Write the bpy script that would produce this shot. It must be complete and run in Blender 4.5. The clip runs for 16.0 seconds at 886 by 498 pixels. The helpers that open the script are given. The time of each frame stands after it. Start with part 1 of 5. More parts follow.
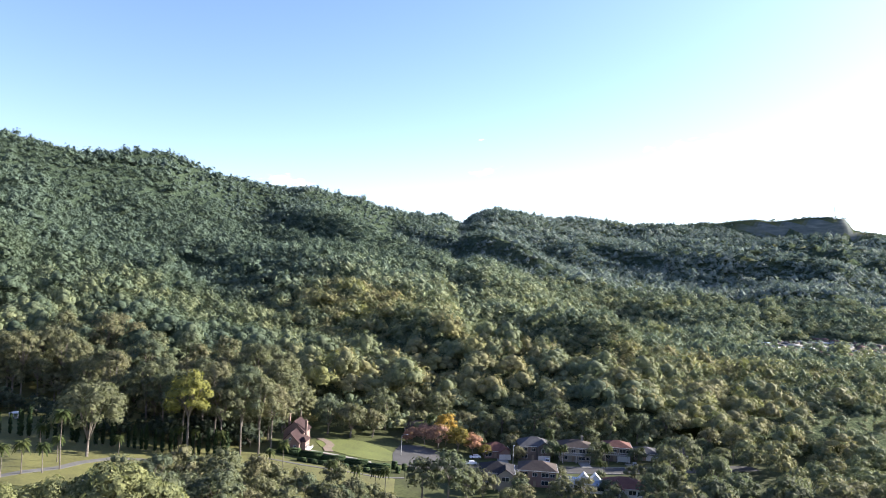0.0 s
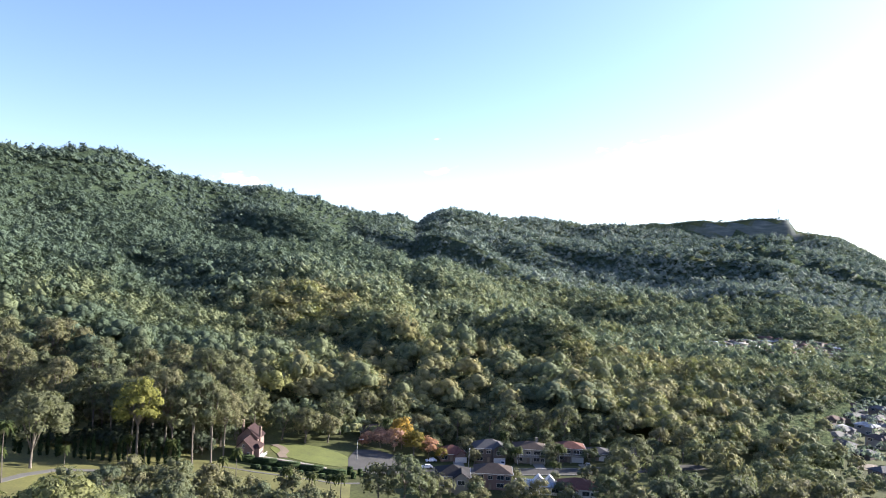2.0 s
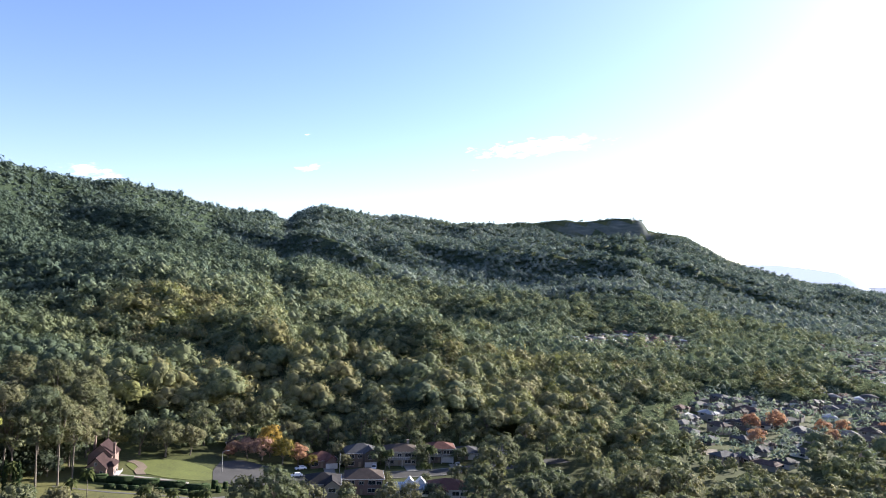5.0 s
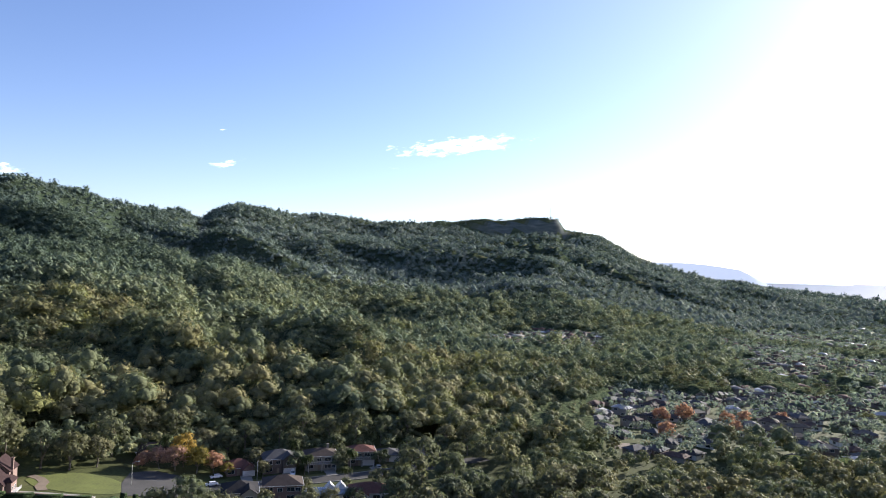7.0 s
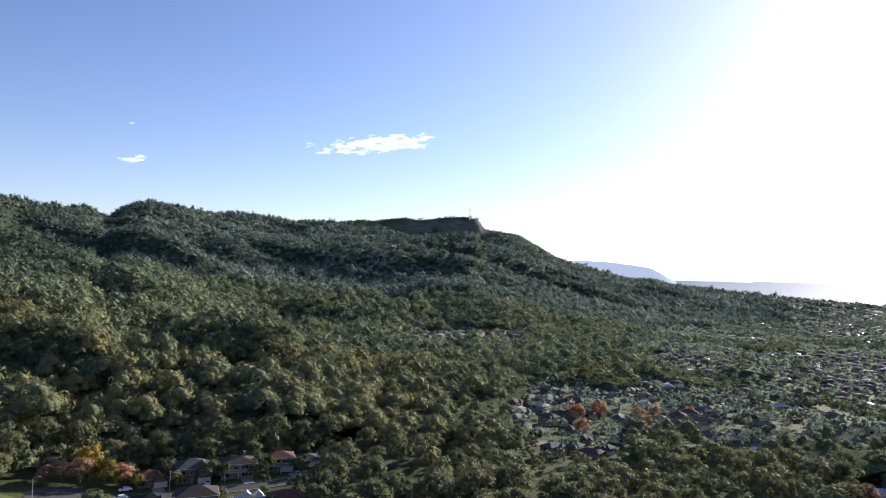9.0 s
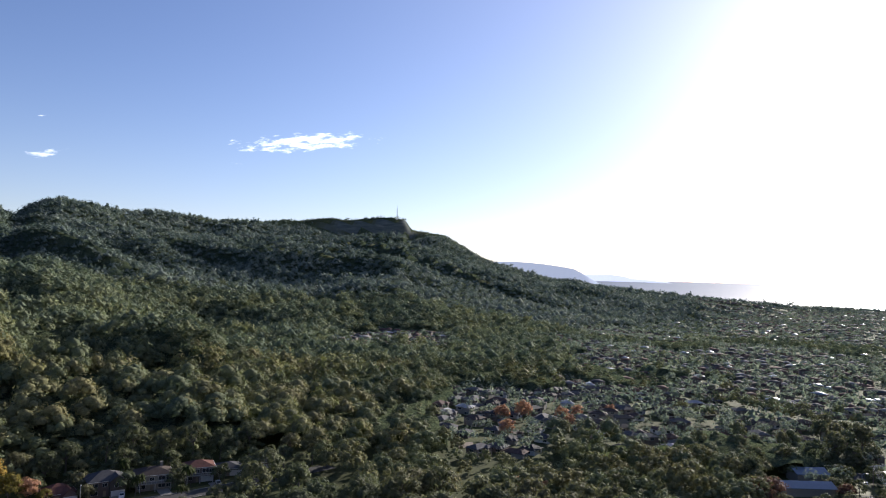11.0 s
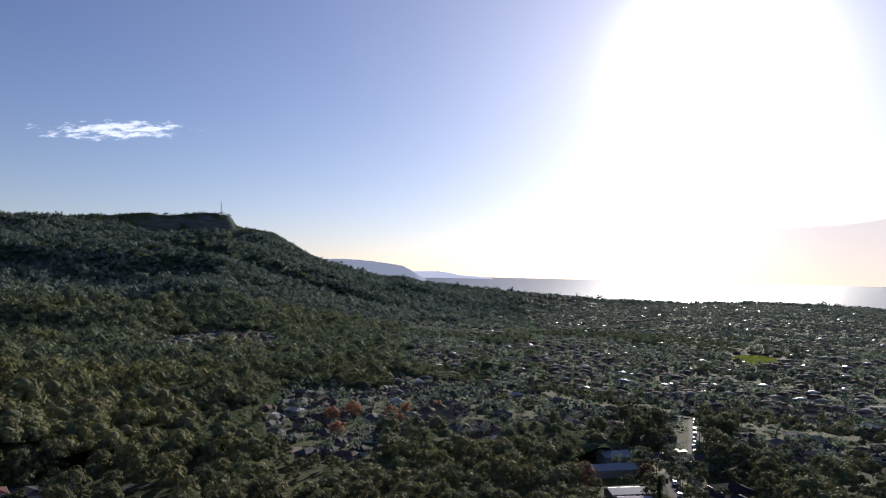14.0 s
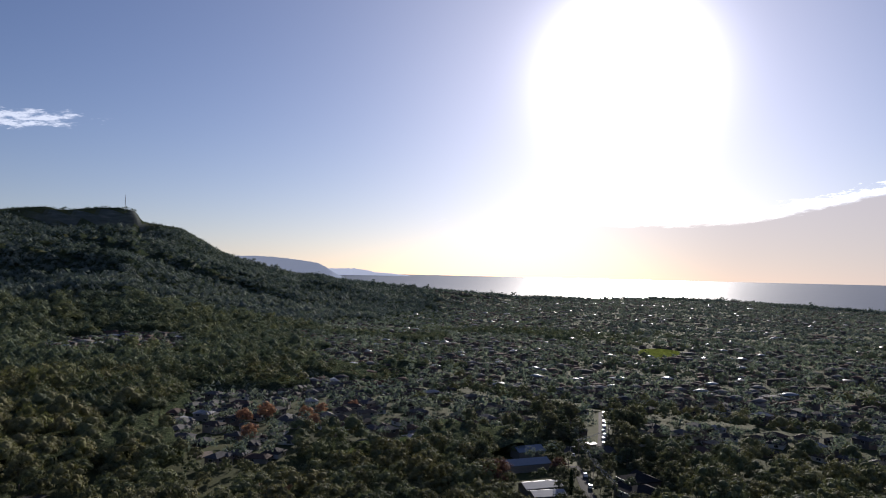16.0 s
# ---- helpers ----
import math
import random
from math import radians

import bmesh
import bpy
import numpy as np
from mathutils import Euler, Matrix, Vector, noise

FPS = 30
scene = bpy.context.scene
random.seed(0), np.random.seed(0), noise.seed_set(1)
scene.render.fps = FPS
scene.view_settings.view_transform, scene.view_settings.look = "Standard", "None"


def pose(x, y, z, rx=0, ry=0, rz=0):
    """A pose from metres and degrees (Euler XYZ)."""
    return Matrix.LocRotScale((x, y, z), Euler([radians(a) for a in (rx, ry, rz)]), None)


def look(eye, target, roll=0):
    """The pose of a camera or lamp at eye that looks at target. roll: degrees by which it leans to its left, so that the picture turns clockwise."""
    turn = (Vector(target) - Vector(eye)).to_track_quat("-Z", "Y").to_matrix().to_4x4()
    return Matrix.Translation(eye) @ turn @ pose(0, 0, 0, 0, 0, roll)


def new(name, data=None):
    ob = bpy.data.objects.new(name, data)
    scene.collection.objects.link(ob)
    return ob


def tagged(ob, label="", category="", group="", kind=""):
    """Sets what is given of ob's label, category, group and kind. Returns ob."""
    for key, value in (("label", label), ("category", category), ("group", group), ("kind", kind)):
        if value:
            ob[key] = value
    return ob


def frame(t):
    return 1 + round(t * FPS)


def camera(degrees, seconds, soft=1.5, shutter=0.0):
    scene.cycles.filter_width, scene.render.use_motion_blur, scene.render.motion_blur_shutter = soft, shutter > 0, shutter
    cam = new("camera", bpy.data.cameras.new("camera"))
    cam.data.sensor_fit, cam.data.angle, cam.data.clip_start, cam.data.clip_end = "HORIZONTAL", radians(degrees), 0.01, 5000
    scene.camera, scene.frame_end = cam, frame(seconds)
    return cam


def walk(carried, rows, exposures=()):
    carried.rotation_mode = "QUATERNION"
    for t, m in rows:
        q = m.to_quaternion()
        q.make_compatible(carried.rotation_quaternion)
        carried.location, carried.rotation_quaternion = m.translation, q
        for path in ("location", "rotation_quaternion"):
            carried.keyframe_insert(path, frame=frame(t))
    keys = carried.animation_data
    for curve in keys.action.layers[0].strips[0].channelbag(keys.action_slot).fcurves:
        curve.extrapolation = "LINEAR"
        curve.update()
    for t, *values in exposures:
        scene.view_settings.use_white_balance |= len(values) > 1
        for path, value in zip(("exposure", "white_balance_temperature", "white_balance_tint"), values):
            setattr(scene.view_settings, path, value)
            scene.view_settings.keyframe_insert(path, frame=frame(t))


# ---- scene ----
ROWS = [  # seconds, x, y, z, yaw, pitch, roll
    (0.0, 0.00, 0.00, 0.00, 0.00, 1.32, 2.49), (0.5, -0.08, -0.10, 0.46, -0.77, 1.34, 2.48),
    (1.0, -0.12, -0.14, 0.89, -1.61, 1.36, 2.48), (1.5, -0.20, -0.14, 1.31, -2.42, 1.39, 2.48),
    (2.0, -0.34, -0.13, 1.74, -3.59, 1.42, 2.47), (2.5, -0.45, -0.10, 2.19, -4.85, 1.43, 2.47),
    (3.0, -0.51, -0.03, 2.68, -6.38, 1.46, 2.47), (3.5, -0.51, 0.08, 3.12, -8.00, 1.49, 2.45),
    (4.0, -0.45, 0.18, 3.48, -10.00, 1.54, 2.40), (4.5, -0.39, 0.28, 3.80, -12.08, 1.60, 2.33),
    (7.0, -0.33, 0.80, 5.48, -20.35, 1.74, 2.00), (7.5, -0.34, 0.82, 5.87, -22.15, 1.76, 1.93),
    (8.0, -0.42, 0.82, 6.29, -23.95, 1.78, 1.87), (8.5, -0.48, 0.90, 6.69, -25.35, 1.80, 1.83),
    (9.0, -0.42, 1.00, 7.05, -26.76, 1.84, 1.81), (11.5, 0.13, 1.70, 8.45, -34.83, 2.12, 1.80),
    (12.0, 0.09, 1.74, 8.73, -37.38, 2.18, 1.77), (12.5, 0.02, 1.81, 9.07, -39.66, 2.21, 1.69),
    (13.0, 0.02, 1.93, 9.48, -41.94, 2.22, 1.59), (13.5, 0.10, 2.04, 9.89, -43.83, 2.20, 1.51),
    (14.0, 0.26, 2.15, 10.28, -46.32, 2.18, 1.41), (14.5, 0.40, 2.33, 10.63, -48.70, 2.13, 1.33),
    (15.0, 0.49, 2.56, 10.88, -51.46, 2.10, 1.30), (15.5, 0.48, 2.80, 11.02, -52.97, 2.08, 1.30),
    (16.0, 0.48, 2.88, 11.02, -53.09, 2.10, 1.32),
]
CAM_Z = 100.0


def eye_pose(x, y, z, yaw, pitch, roll):
    eye = Vector((x, y, z + CAM_Z))
    a, p = radians(yaw), radians(pitch)
    return look(eye, eye + Vector((-math.sin(a) * math.cos(p), math.cos(a) * math.cos(p), math.sin(p))), roll)


cam = camera(63.96, 16.0, soft=1.0)
walk(cam, [(t, eye_pose(*row)) for t, *row in ROWS],
     exposures=[(0.0, 2.21, 6500, 11), (3.5, 2.10, 6500, 11), (7.0, 1.53, 6500, 11), (9.0, 1.18, 6500, 12), (12.5, 0.64, 6500, 13), (14.5, 0.12, 6500, 14), (16.0, -0.08, 6500, 14)])

# ---- world and sun ----
SUN_AZ, SUN_EL = 67.4, 16.0


def heading(az, el=0.0):
    a, e = radians(az), radians(el)
    return Vector((math.sin(a) * math.cos(e), math.cos(a) * math.cos(e), math.sin(e)))


class Nodes:
    """A short way to write node trees."""

    def __init__(self, tree):
        self.tree = tree
        tree.nodes.clear()

    def add(self, kind, **inputs):
        node = self.tree.nodes.new(kind)
        for key, value in inputs.items():
            self.plug(node, key, value)
        return node

    def plug(self, node, key, value):
        slot = node.inputs[int(key[1:]) if key[0] == "i" and key[1:].isdigit() else key.replace("_", " ")]
        if isinstance(value, bpy.types.NodeSocket):
            self.tree.links.new(value, slot)
        else:
            slot.default_value = value

    def math(self, op, a, b=0.0, c=0.0, clamp=False):
        node = self.add("ShaderNodeMath", i0=a, i1=b, i2=c)
        node.operation, node.use_clamp = op, clamp
        return node.outputs[0]

    def vec(self, op, a, b=(0, 0, 0)):
        node = self.add("ShaderNodeVectorMath", i0=a, i1=b)
        node.operation = op
        return node.outputs["Value" if op in ("DOT_PRODUCT", "LENGTH", "DISTANCE") else "Vector"]

    def mix(self, fac, a, b, mode="MIX"):
        node = self.tree.nodes.new("ShaderNodeMix")
        node.data_type, node.blend_type = "RGBA", mode
        for k, v in ((0, fac), (6, a), (7, b)):
            if isinstance(v, bpy.types.NodeSocket):
                self.tree.links.new(v, node.inputs[k])
            else:
                node.inputs[k].default_value = (*v, 1) if k and len(v) == 3 else v
        return node.outputs[2]

    def noise(self, scale, detail=3.0, vector=None, rough=0.55):
        node = self.add("ShaderNodeTexNoise", Scale=scale, Detail=detail, Roughness=rough)
        if vector is not None:
            self.plug(node, "Vector", vector)
        return node.outputs["Fac"]

    def ramp(self, fac, stops):
        node = self.add("ShaderNodeValToRGB", Fac=fac)
        e = node.color_ramp.elements
        while len(e) < len(stops):
            e.new(0.5)
        for k, (p, c) in enumerate(stops):
            e[k].position, e[k].color = p, (*c, 1)
        return node.outputs["Color"]

    def step(self, v, lo, hi):
        node = self.add("ShaderNodeMapRange", Value=v)
        node.interpolation_type = "SMOOTHSTEP"
        node.inputs[1].default_value, node.inputs[2].default_value = lo, hi
        return node.outputs[0]


EDGE_AZ, EDGE_EL = 75.0, 4.6
world = bpy.data.worlds.new("sky")
scene.world = world
world.use_nodes = True
n = Nodes(world.node_tree)
sky = n.add("ShaderNodeTexSky")
sky.sky_type, sky.sun_disc = "NISHITA", False
sky.sun_elevation, sky.sun_rotation = radians(SUN_EL), radians(SUN_AZ)
sky.altitude, sky.air_density, sky.dust_density, sky.ozone_density = 100, 1.0, 0.4, 2.5
way = n.add("ShaderNodeTexCoord").outputs["Generated"]
near_sun = n.math("MAXIMUM", n.vec("DOT_PRODUCT", n.vec("NORMALIZE", way), tuple(heading(SUN_AZ, SUN_EL))), 0.0)
sep = n.add("ShaderNodeSeparateXYZ", Vector=n.vec("NORMALIZE", way)).outputs


def scaled(colour, amount):
    v = n.vec("SCALE", colour)
    n.plug(v.node, "Scale", amount)
    return v


# the bright aureole that hazy sea air scatters round the sun, and the pale haze along the horizon
glow = n.math("ADD", n.math("MULTIPLY", n.math("POWER", near_sun, 5.0), 1.9),
              n.math("ADD", n.math("MULTIPLY", n.math("POWER", near_sun, 28.0), 2.8), n.math("MULTIPLY", n.math("POWER", near_sun, 300.0), 45.0)))
low_air = n.math("POWER", n.math("SUBTRACT", 1.0, n.math("MAXIMUM", sep[2], 0.0)), 9.0)
aureole = scaled((1.03, 0.99, 0.95), glow)
haze = scaled((1.02, 1.02, 1.13), n.math("ADD", 0.14, n.math("MULTIPLY", n.math("MULTIPLY", low_air, 2.2), n.math("ADD", 0.62, n.math("MULTIPLY", n.step(near_sun, 0.0, 0.5), 0.38)))))
# thin streaks of cloud, by direction
az_node = n.math("MULTIPLY", n.math("ARCTAN2", sep[0], sep[1]), 57.2958)
el_node = n.math("MULTIPLY", n.math("ARCSINE", sep[2]), 57.2958)
flat = n.add("ShaderNodeCombineXYZ", X=n.math("ADD", az_node, n.math("MULTIPLY", el_node, -1.2)), Y=n.math("MULTIPLY", el_node, 3.2)).outputs[0]
puff = n.noise(0.8, 7.0, flat, 0.7)
streak = n.noise(0.3, 5.0, flat, 0.6)


def cloud(az, el, half_az, half_el, tilt, density):
    """An elongated patch of cloud: how thick it is in each direction."""
    da = n.math("SUBTRACT", az_node, az)
    de = n.math("SUBTRACT", n.math("SUBTRACT", el_node, el), n.math("MULTIPLY", da, tilt))
    d = n.math("ADD", n.math("POWER", n.math("ABSOLUTE", n.math("DIVIDE", da, half_az)), 2.0),
               n.math("POWER", n.math("ABSOLUTE", n.math("DIVIDE", de, half_el)), 2.0))
    return n.math("SUBTRACT", density, n.math("MULTIPLY", d, 0.3))


cover = None
for spot in ((21.3, 10.0, 6.6, 0.95, 0.13, 0.70), (3.0, 7.6, 2.0, 0.5, 0.25, 0.63), (2.6, 10.1, 1.2, 0.35, 0.1, 0.5),
             (15.8, 9.7, 0.8, 0.35, 0.0, 0.56), (16.3, 8.1, 0.9, 0.25, 0.0, 0.56), (-12.5, 6.0, 3.6, 0.9, -0.1, 0.63)):
    c = cloud(*spot)
    cover = c if cover is None else n.math("MAXIMUM", cover, c)
small = n.step(n.math("SUBTRACT", n.math("ADD", cover, puff), 1.0), 0.04, 0.24)
# a bank of grey-pink stratus over the sea, with a bright upper edge
rise = n.math("MULTIPLY", n.math("SUBTRACT", az_node, EDGE_AZ), 0.2)
line = n.math("ADD", EDGE_EL, n.math("MULTIPLY", n.math("ADD", rise, n.math("SQRT", n.math("ADD", n.math("MULTIPLY", rise, rise), 0.15))), 0.5))
edge = n.math("SUBTRACT", line, el_node)
wisp = n.noise(0.9, 8.0, flat, 0.68)
edge = n.math("ADD", edge, n.math("ADD", n.math("MULTIPLY", n.math("SUBTRACT", streak, 0.5), 0.9), n.math("MULTIPLY", n.math("SUBTRACT", wisp, 0.5), 1.1)))
stratus = n.math("MULTIPLY", n.math("MULTIPLY", n.step(edge, -0.1, 0.6), n.step(az_node, 52.0, 77.0)), 0.75)
bank = n.math("SUBTRACT", 0.72, n.math("MULTIPLY", n.math("ABSOLUTE", n.math("SUBTRACT", edge, 0.1)), 0.55))
bank = n.math("MULTIPLY", n.step(n.math("SUBTRACT", n.math("ADD", bank, wisp), 1.0), -0.06, 0.14), n.step(az_node, 58.0, 70.0))
low = n.step(n.math("SUBTRACT", n.math("ADD", cloud(57.0, 3.9, 16.0, 1.3, 0.06, 0.5), streak), 1.0), 0.0, 0.25)
white = n.math("MAXIMUM", small, n.math("MAXIMUM", bank, n.math("MULTIPLY", low, 0.5)), clamp=True)
air = n.vec("ADD", n.vec("ADD", n.vec("MULTIPLY", sky.outputs[0], (0.93, 0.97, 1.28)), aureole), haze)
lit = n.vec("ADD", air, (9.0, 8.8, 8.4))
sky_colour = n.mix(white, n.mix(stratus, air, (10.0, 9.1, 9.2)), lit)
back = n.add("ShaderNodeBackground", Color=sky_colour, Strength=0.06)
out = n.add("ShaderNodeOutputWorld", Surface=back.outputs[0])

sun = new("sun", bpy.data.lights.new("sun", "SUN"))
sun.data.energy, sun.data.angle, sun.data.color = 5.0, radians(0.6), (1.0, 0.94, 0.85)
sun.matrix_world = look((0, 0, 400), Vector((0, 0, 400)) - heading(SUN_AZ, SUN_EL))

# ---- the lie of the land ----
LATTICE = np.random.RandomState(7).rand(256, 256)


def vnoise(x, y):
    ix, iy = np.floor(x).astype(int), np.floor(y).astype(int)
    fx, fy = x - ix, y - iy
    fx, fy = fx * fx * (3 - 2 * fx), fy * fy * (3 - 2 * fy)
    a, b = LATTICE[ix & 255, iy & 255], LATTICE[(ix + 1) & 255, iy & 255]
    c, d = LATTICE[ix & 255, (iy + 1) & 255], LATTICE[(ix + 1) & 255, (iy + 1) & 255]
    return (a + (b - a) * fx) * (1 - fy) + (c + (d - c) * fx) * fy


def fbm(x, y, octaves=3):
    return sum(vnoise(x * 2 ** k + 17 * k, y * 2 ** k + 31 * k) * 0.5 ** k for k in range(octaves)) / sum(0.5 ** k for k in range(octaves))


def bell(d, s):
    return np.exp(-(d / s) ** 2)


def table(a, *pairs):
    return np.interp(a, [p[0] for p in pairs], [p[1] for p in pairs])


def smooth(v, lo, hi):
    u = np.clip((v - lo) / (hi - lo), 0, 1)
    return u * u * (3 - 2 * u)


def shore_range(az):
    return table(az, (20, 4800), (38, 4300), (44, 3800), (47, 3500), (70, 3450), (90, 3350), (130, 3300), (170, 3500), (180, 4800))


def shore_level(az):
    return table(az, (40, -38), (46, -42), (52, -56), (58, -74), (65, -86), (70, -74), (75, -76), (80, -88), (85, -99), (100, -104), (180, -104))


def crest_range(az):
    return table(az, (-180, 1500), (-60, 1350), (-32, 1300), (-23, 1400), (-10, 1750), (0, 2150), (2, 2350), (14, 2550), (29, 2700), (33, 2850), (46, 3100), (60, 3100))


def crest_angle(az):
    return table(az, (-180, 5), (-50, 7.2), (-32.3, 7.2), (-27.1, 6.75), (-23.5, 7.38), (-21.4, 7.28), (-19.8, 6.5), (-16.4, 5.65), (-13, 5.22), (-10.3, 5.22),
                 (-6.7, 4.78), (-4.4, 4.0), (-2.1, 3.8), (0.2, 3.65), (1.45, 3.15), (2.4, 4.1), (4.2, 4.6), (6.1, 4.32), (7.9, 3.85), (11.4, 3.93),
                 (13.8, 3.77), (14.9, 3.5), (18.3, 3.75), (24.2, 4.12), (29.2, 4.32), (29.55, 4.3), (29.95, 3.57), (32.7, 3.18), (33.8, 2.55),
                 (35.6, 1.48), (37, 1.0), (39.2, 0.45), (41.4, -0.06), (43.5, -0.3), (45.6, -0.75), (50, -1.25), (56, -1.7), (60, -1.9))


def foot_range(az):
    return table(az, (-180, 300), (-30, 300), (-10, 335), (0, 360), (6, 600), (12, 980), (29, 1060), (38, 1130), (46, 1500), (56, 2100), (62, 2900))


def spur(az, r, line, width):
    """Height that a low spur adds; line: rows of bearing, range, height."""
    near = np.interp(az, [p[0] for p in line], [p[1] for p in line])
    high = np.interp(az, [p[0] for p in line], [p[2] for p in line], left=0, right=0)
    return high * bell(r - near, width * near)


def cliff_height(az):
    return table(az, (17, 0), (22, 24), (25, 52), (29.55, 85), (30, 40), (32, 0))


def on_cliff(az, r):
    """Where the bare sandstone face under the plateau's edge is too steep for trees."""
    top = crest_range(az)
    return (cliff_height(az) > 26) & (r > top - 62) & (r < top - 4)


def land(x, y):
    """Height of the ground, vectorised over plan coordinates."""
    x, y = np.asarray(x, float), np.asarray(y, float)
    az, r = np.degrees(np.arctan2(x, y)), np.hypot(x, y)
    near = table(az, (-180, -66), (-60, -55), (-30, -60), (-20, -66), (-11, -70), (-6, -72), (3, -77), (90, -77), (180, -66))
    near = -70 + (near + 70) * smooth(r, 15, 140)
    low = table(az, (-10, 0), (6, -8), (14, -11), (30, -4), (60, -8), (90, -10))
    plain = near + low * smooth(r, 380, 750) - 10 * smooth(r, 800, 1700) * smooth(az, 30, 45)
    rs = shore_range(az)
    plain = plain + (shore_level(az) + 2 - plain) * smooth(r, 1500, rs) * smooth(az, 30, 44) * (az < 178)
    foot, top = foot_range(az), crest_range(az)
    u = (r - foot) / (top - foot)
    crest = table(az, (14, 0), (16, 5), (22, 7), (24, 8), (29.4, 8), (29.6, 3), (30, 3), (60, 6)) + top * np.tan(np.radians(crest_angle(az))) - 1
    v = np.clip(u, 0, 1)
    rise = 0.82 * v ** 1.12 + 0.18 * smooth(v, 0.78, 0.985)
    hill = smooth(az, 62, 54) * smooth(az, -179, -150)
    z = plain + (crest - plain) * rise * hill
    # spurs and gullies run down the fall of the slope, across the low sun
    q, fall = 0.84 * x + 0.54 * y, 0.54 * x - 0.84 * y
    q = q + 150 * (fbm(x / 420 + 9, y / 420 + 5, 2) - 0.5)
    spurs = 1 - np.abs(2 * fbm(q / 210 + 3, fall / 1100, 2) - 1)
    ribs = 1 - np.abs(2 * vnoise(q / 75 + 50, fall / 420) - 1)
    swell = bell(v - 0.5, 0.36) * (u > 0) * hill * smooth(u, 0, 0.12)
    z = z + ((spurs - 0.62) * 85 + (ribs - 0.5) * 26) * swell * table(az, (-40, 0.5), (-5, 0.75), (8, 1.1), (30, 1.1), (45, 0.6))
    z = z - cliff_height(az) * smooth(r, top - 430, top - 90) * smooth(r, top - 4, top - 52)
    z = z - np.maximum(r - top, 0) * 0.06 * hill
    z = z + spur(az, r, ((-5, 540, 0), (0, 490, 22), (4, 440, 20), (10.6, 420, 13), (15, 390, 5), (18, 370, 0)), 0.13)
    z = z + spur(az, r, ((2, 900, 0), (7, 730, 24), (10.6, 700, 33), (14, 665, 28), (17, 625, 10), (20, 600, 0)), 0.1)
    z = z - spur(az, r, ((-2, 720, 0), (4, 620, 18), (8, 585, 36), (10.6, 565, 36), (14, 530, 18), (18, 500, 0)), 0.08)
    lumps = fbm(q / 85 + 40, fall / 170 + 11, 2) - 0.5
    z = z + lumps * (6 + 20 * smooth(az, 24, 14) * smooth(u, -0.1, 0.1) * (u < 0.97) + 15 * smooth(az, 14, 24) * smooth(u, 0.02, 0.15) * (u < 0.97)) * smooth(r, 345, 480) * hill
    z = np.where((r > rs) & (az > 20), np.minimum(z, shore_level(az) - 6), z)
    return z + CAM_Z


def ground_at(x, y):
    return float(land(np.array([x]), np.array([y]))[0])

# ---- materials ----
def material(name):
    m = bpy.data.materials.new(name)
    m.use_nodes = True
    return m, Nodes(m.node_tree)


def finish(nd, shader):
    out = nd.add("ShaderNodeOutputMaterial", Surface=shader)
    return out


def surface(name, colour, rough=0.8, metal=0.0, grain=8.0, vary=0.25, big=0.6, relief=0.0, spec=0.4, random_tint=0.0):
    """A plain surface with grain and stains at two scales, in the object's metres."""
    m, nd = material(name)
    at = nd.add("ShaderNodeNewGeometry").outputs["Position"]
    fine, coarse = nd.noise(grain, 4.0, at), nd.noise(big, 3.0, at)
    dark = tuple(c * (1 - vary) for c in colour)
    light = tuple(min(1.0, c * (1 + vary)) for c in colour)
    mix = nd.math("ADD", nd.math("MULTIPLY", fine, 0.5), nd.math("MULTIPLY", coarse, 0.5))
    col = nd.ramp(mix, ((0.3, dark), (0.7, light)))
    if random_tint:
        rnd = nd.add("ShaderNodeObjectInfo").outputs["Random"]
        col = nd.mix(random_tint, col, nd.ramp(rnd, ((0.0, (0.35, 0.35, 0.35)), (1.0, (1.3, 1.25, 1.2)))), "MULTIPLY")
    bsdf = nd.add("ShaderNodeBsdfPrincipled", Base_Color=col, Metallic=metal, Roughness=rough)
    bsdf.inputs["Specular IOR Level"].default_value = spec
    if relief:
        b = nd.add("ShaderNodeBump", Height=fine, Strength=0.6, Distance=relief)
        nd.plug(bsdf, "Normal", b.outputs[0])
    finish(nd, bsdf.outputs[0])
    return m


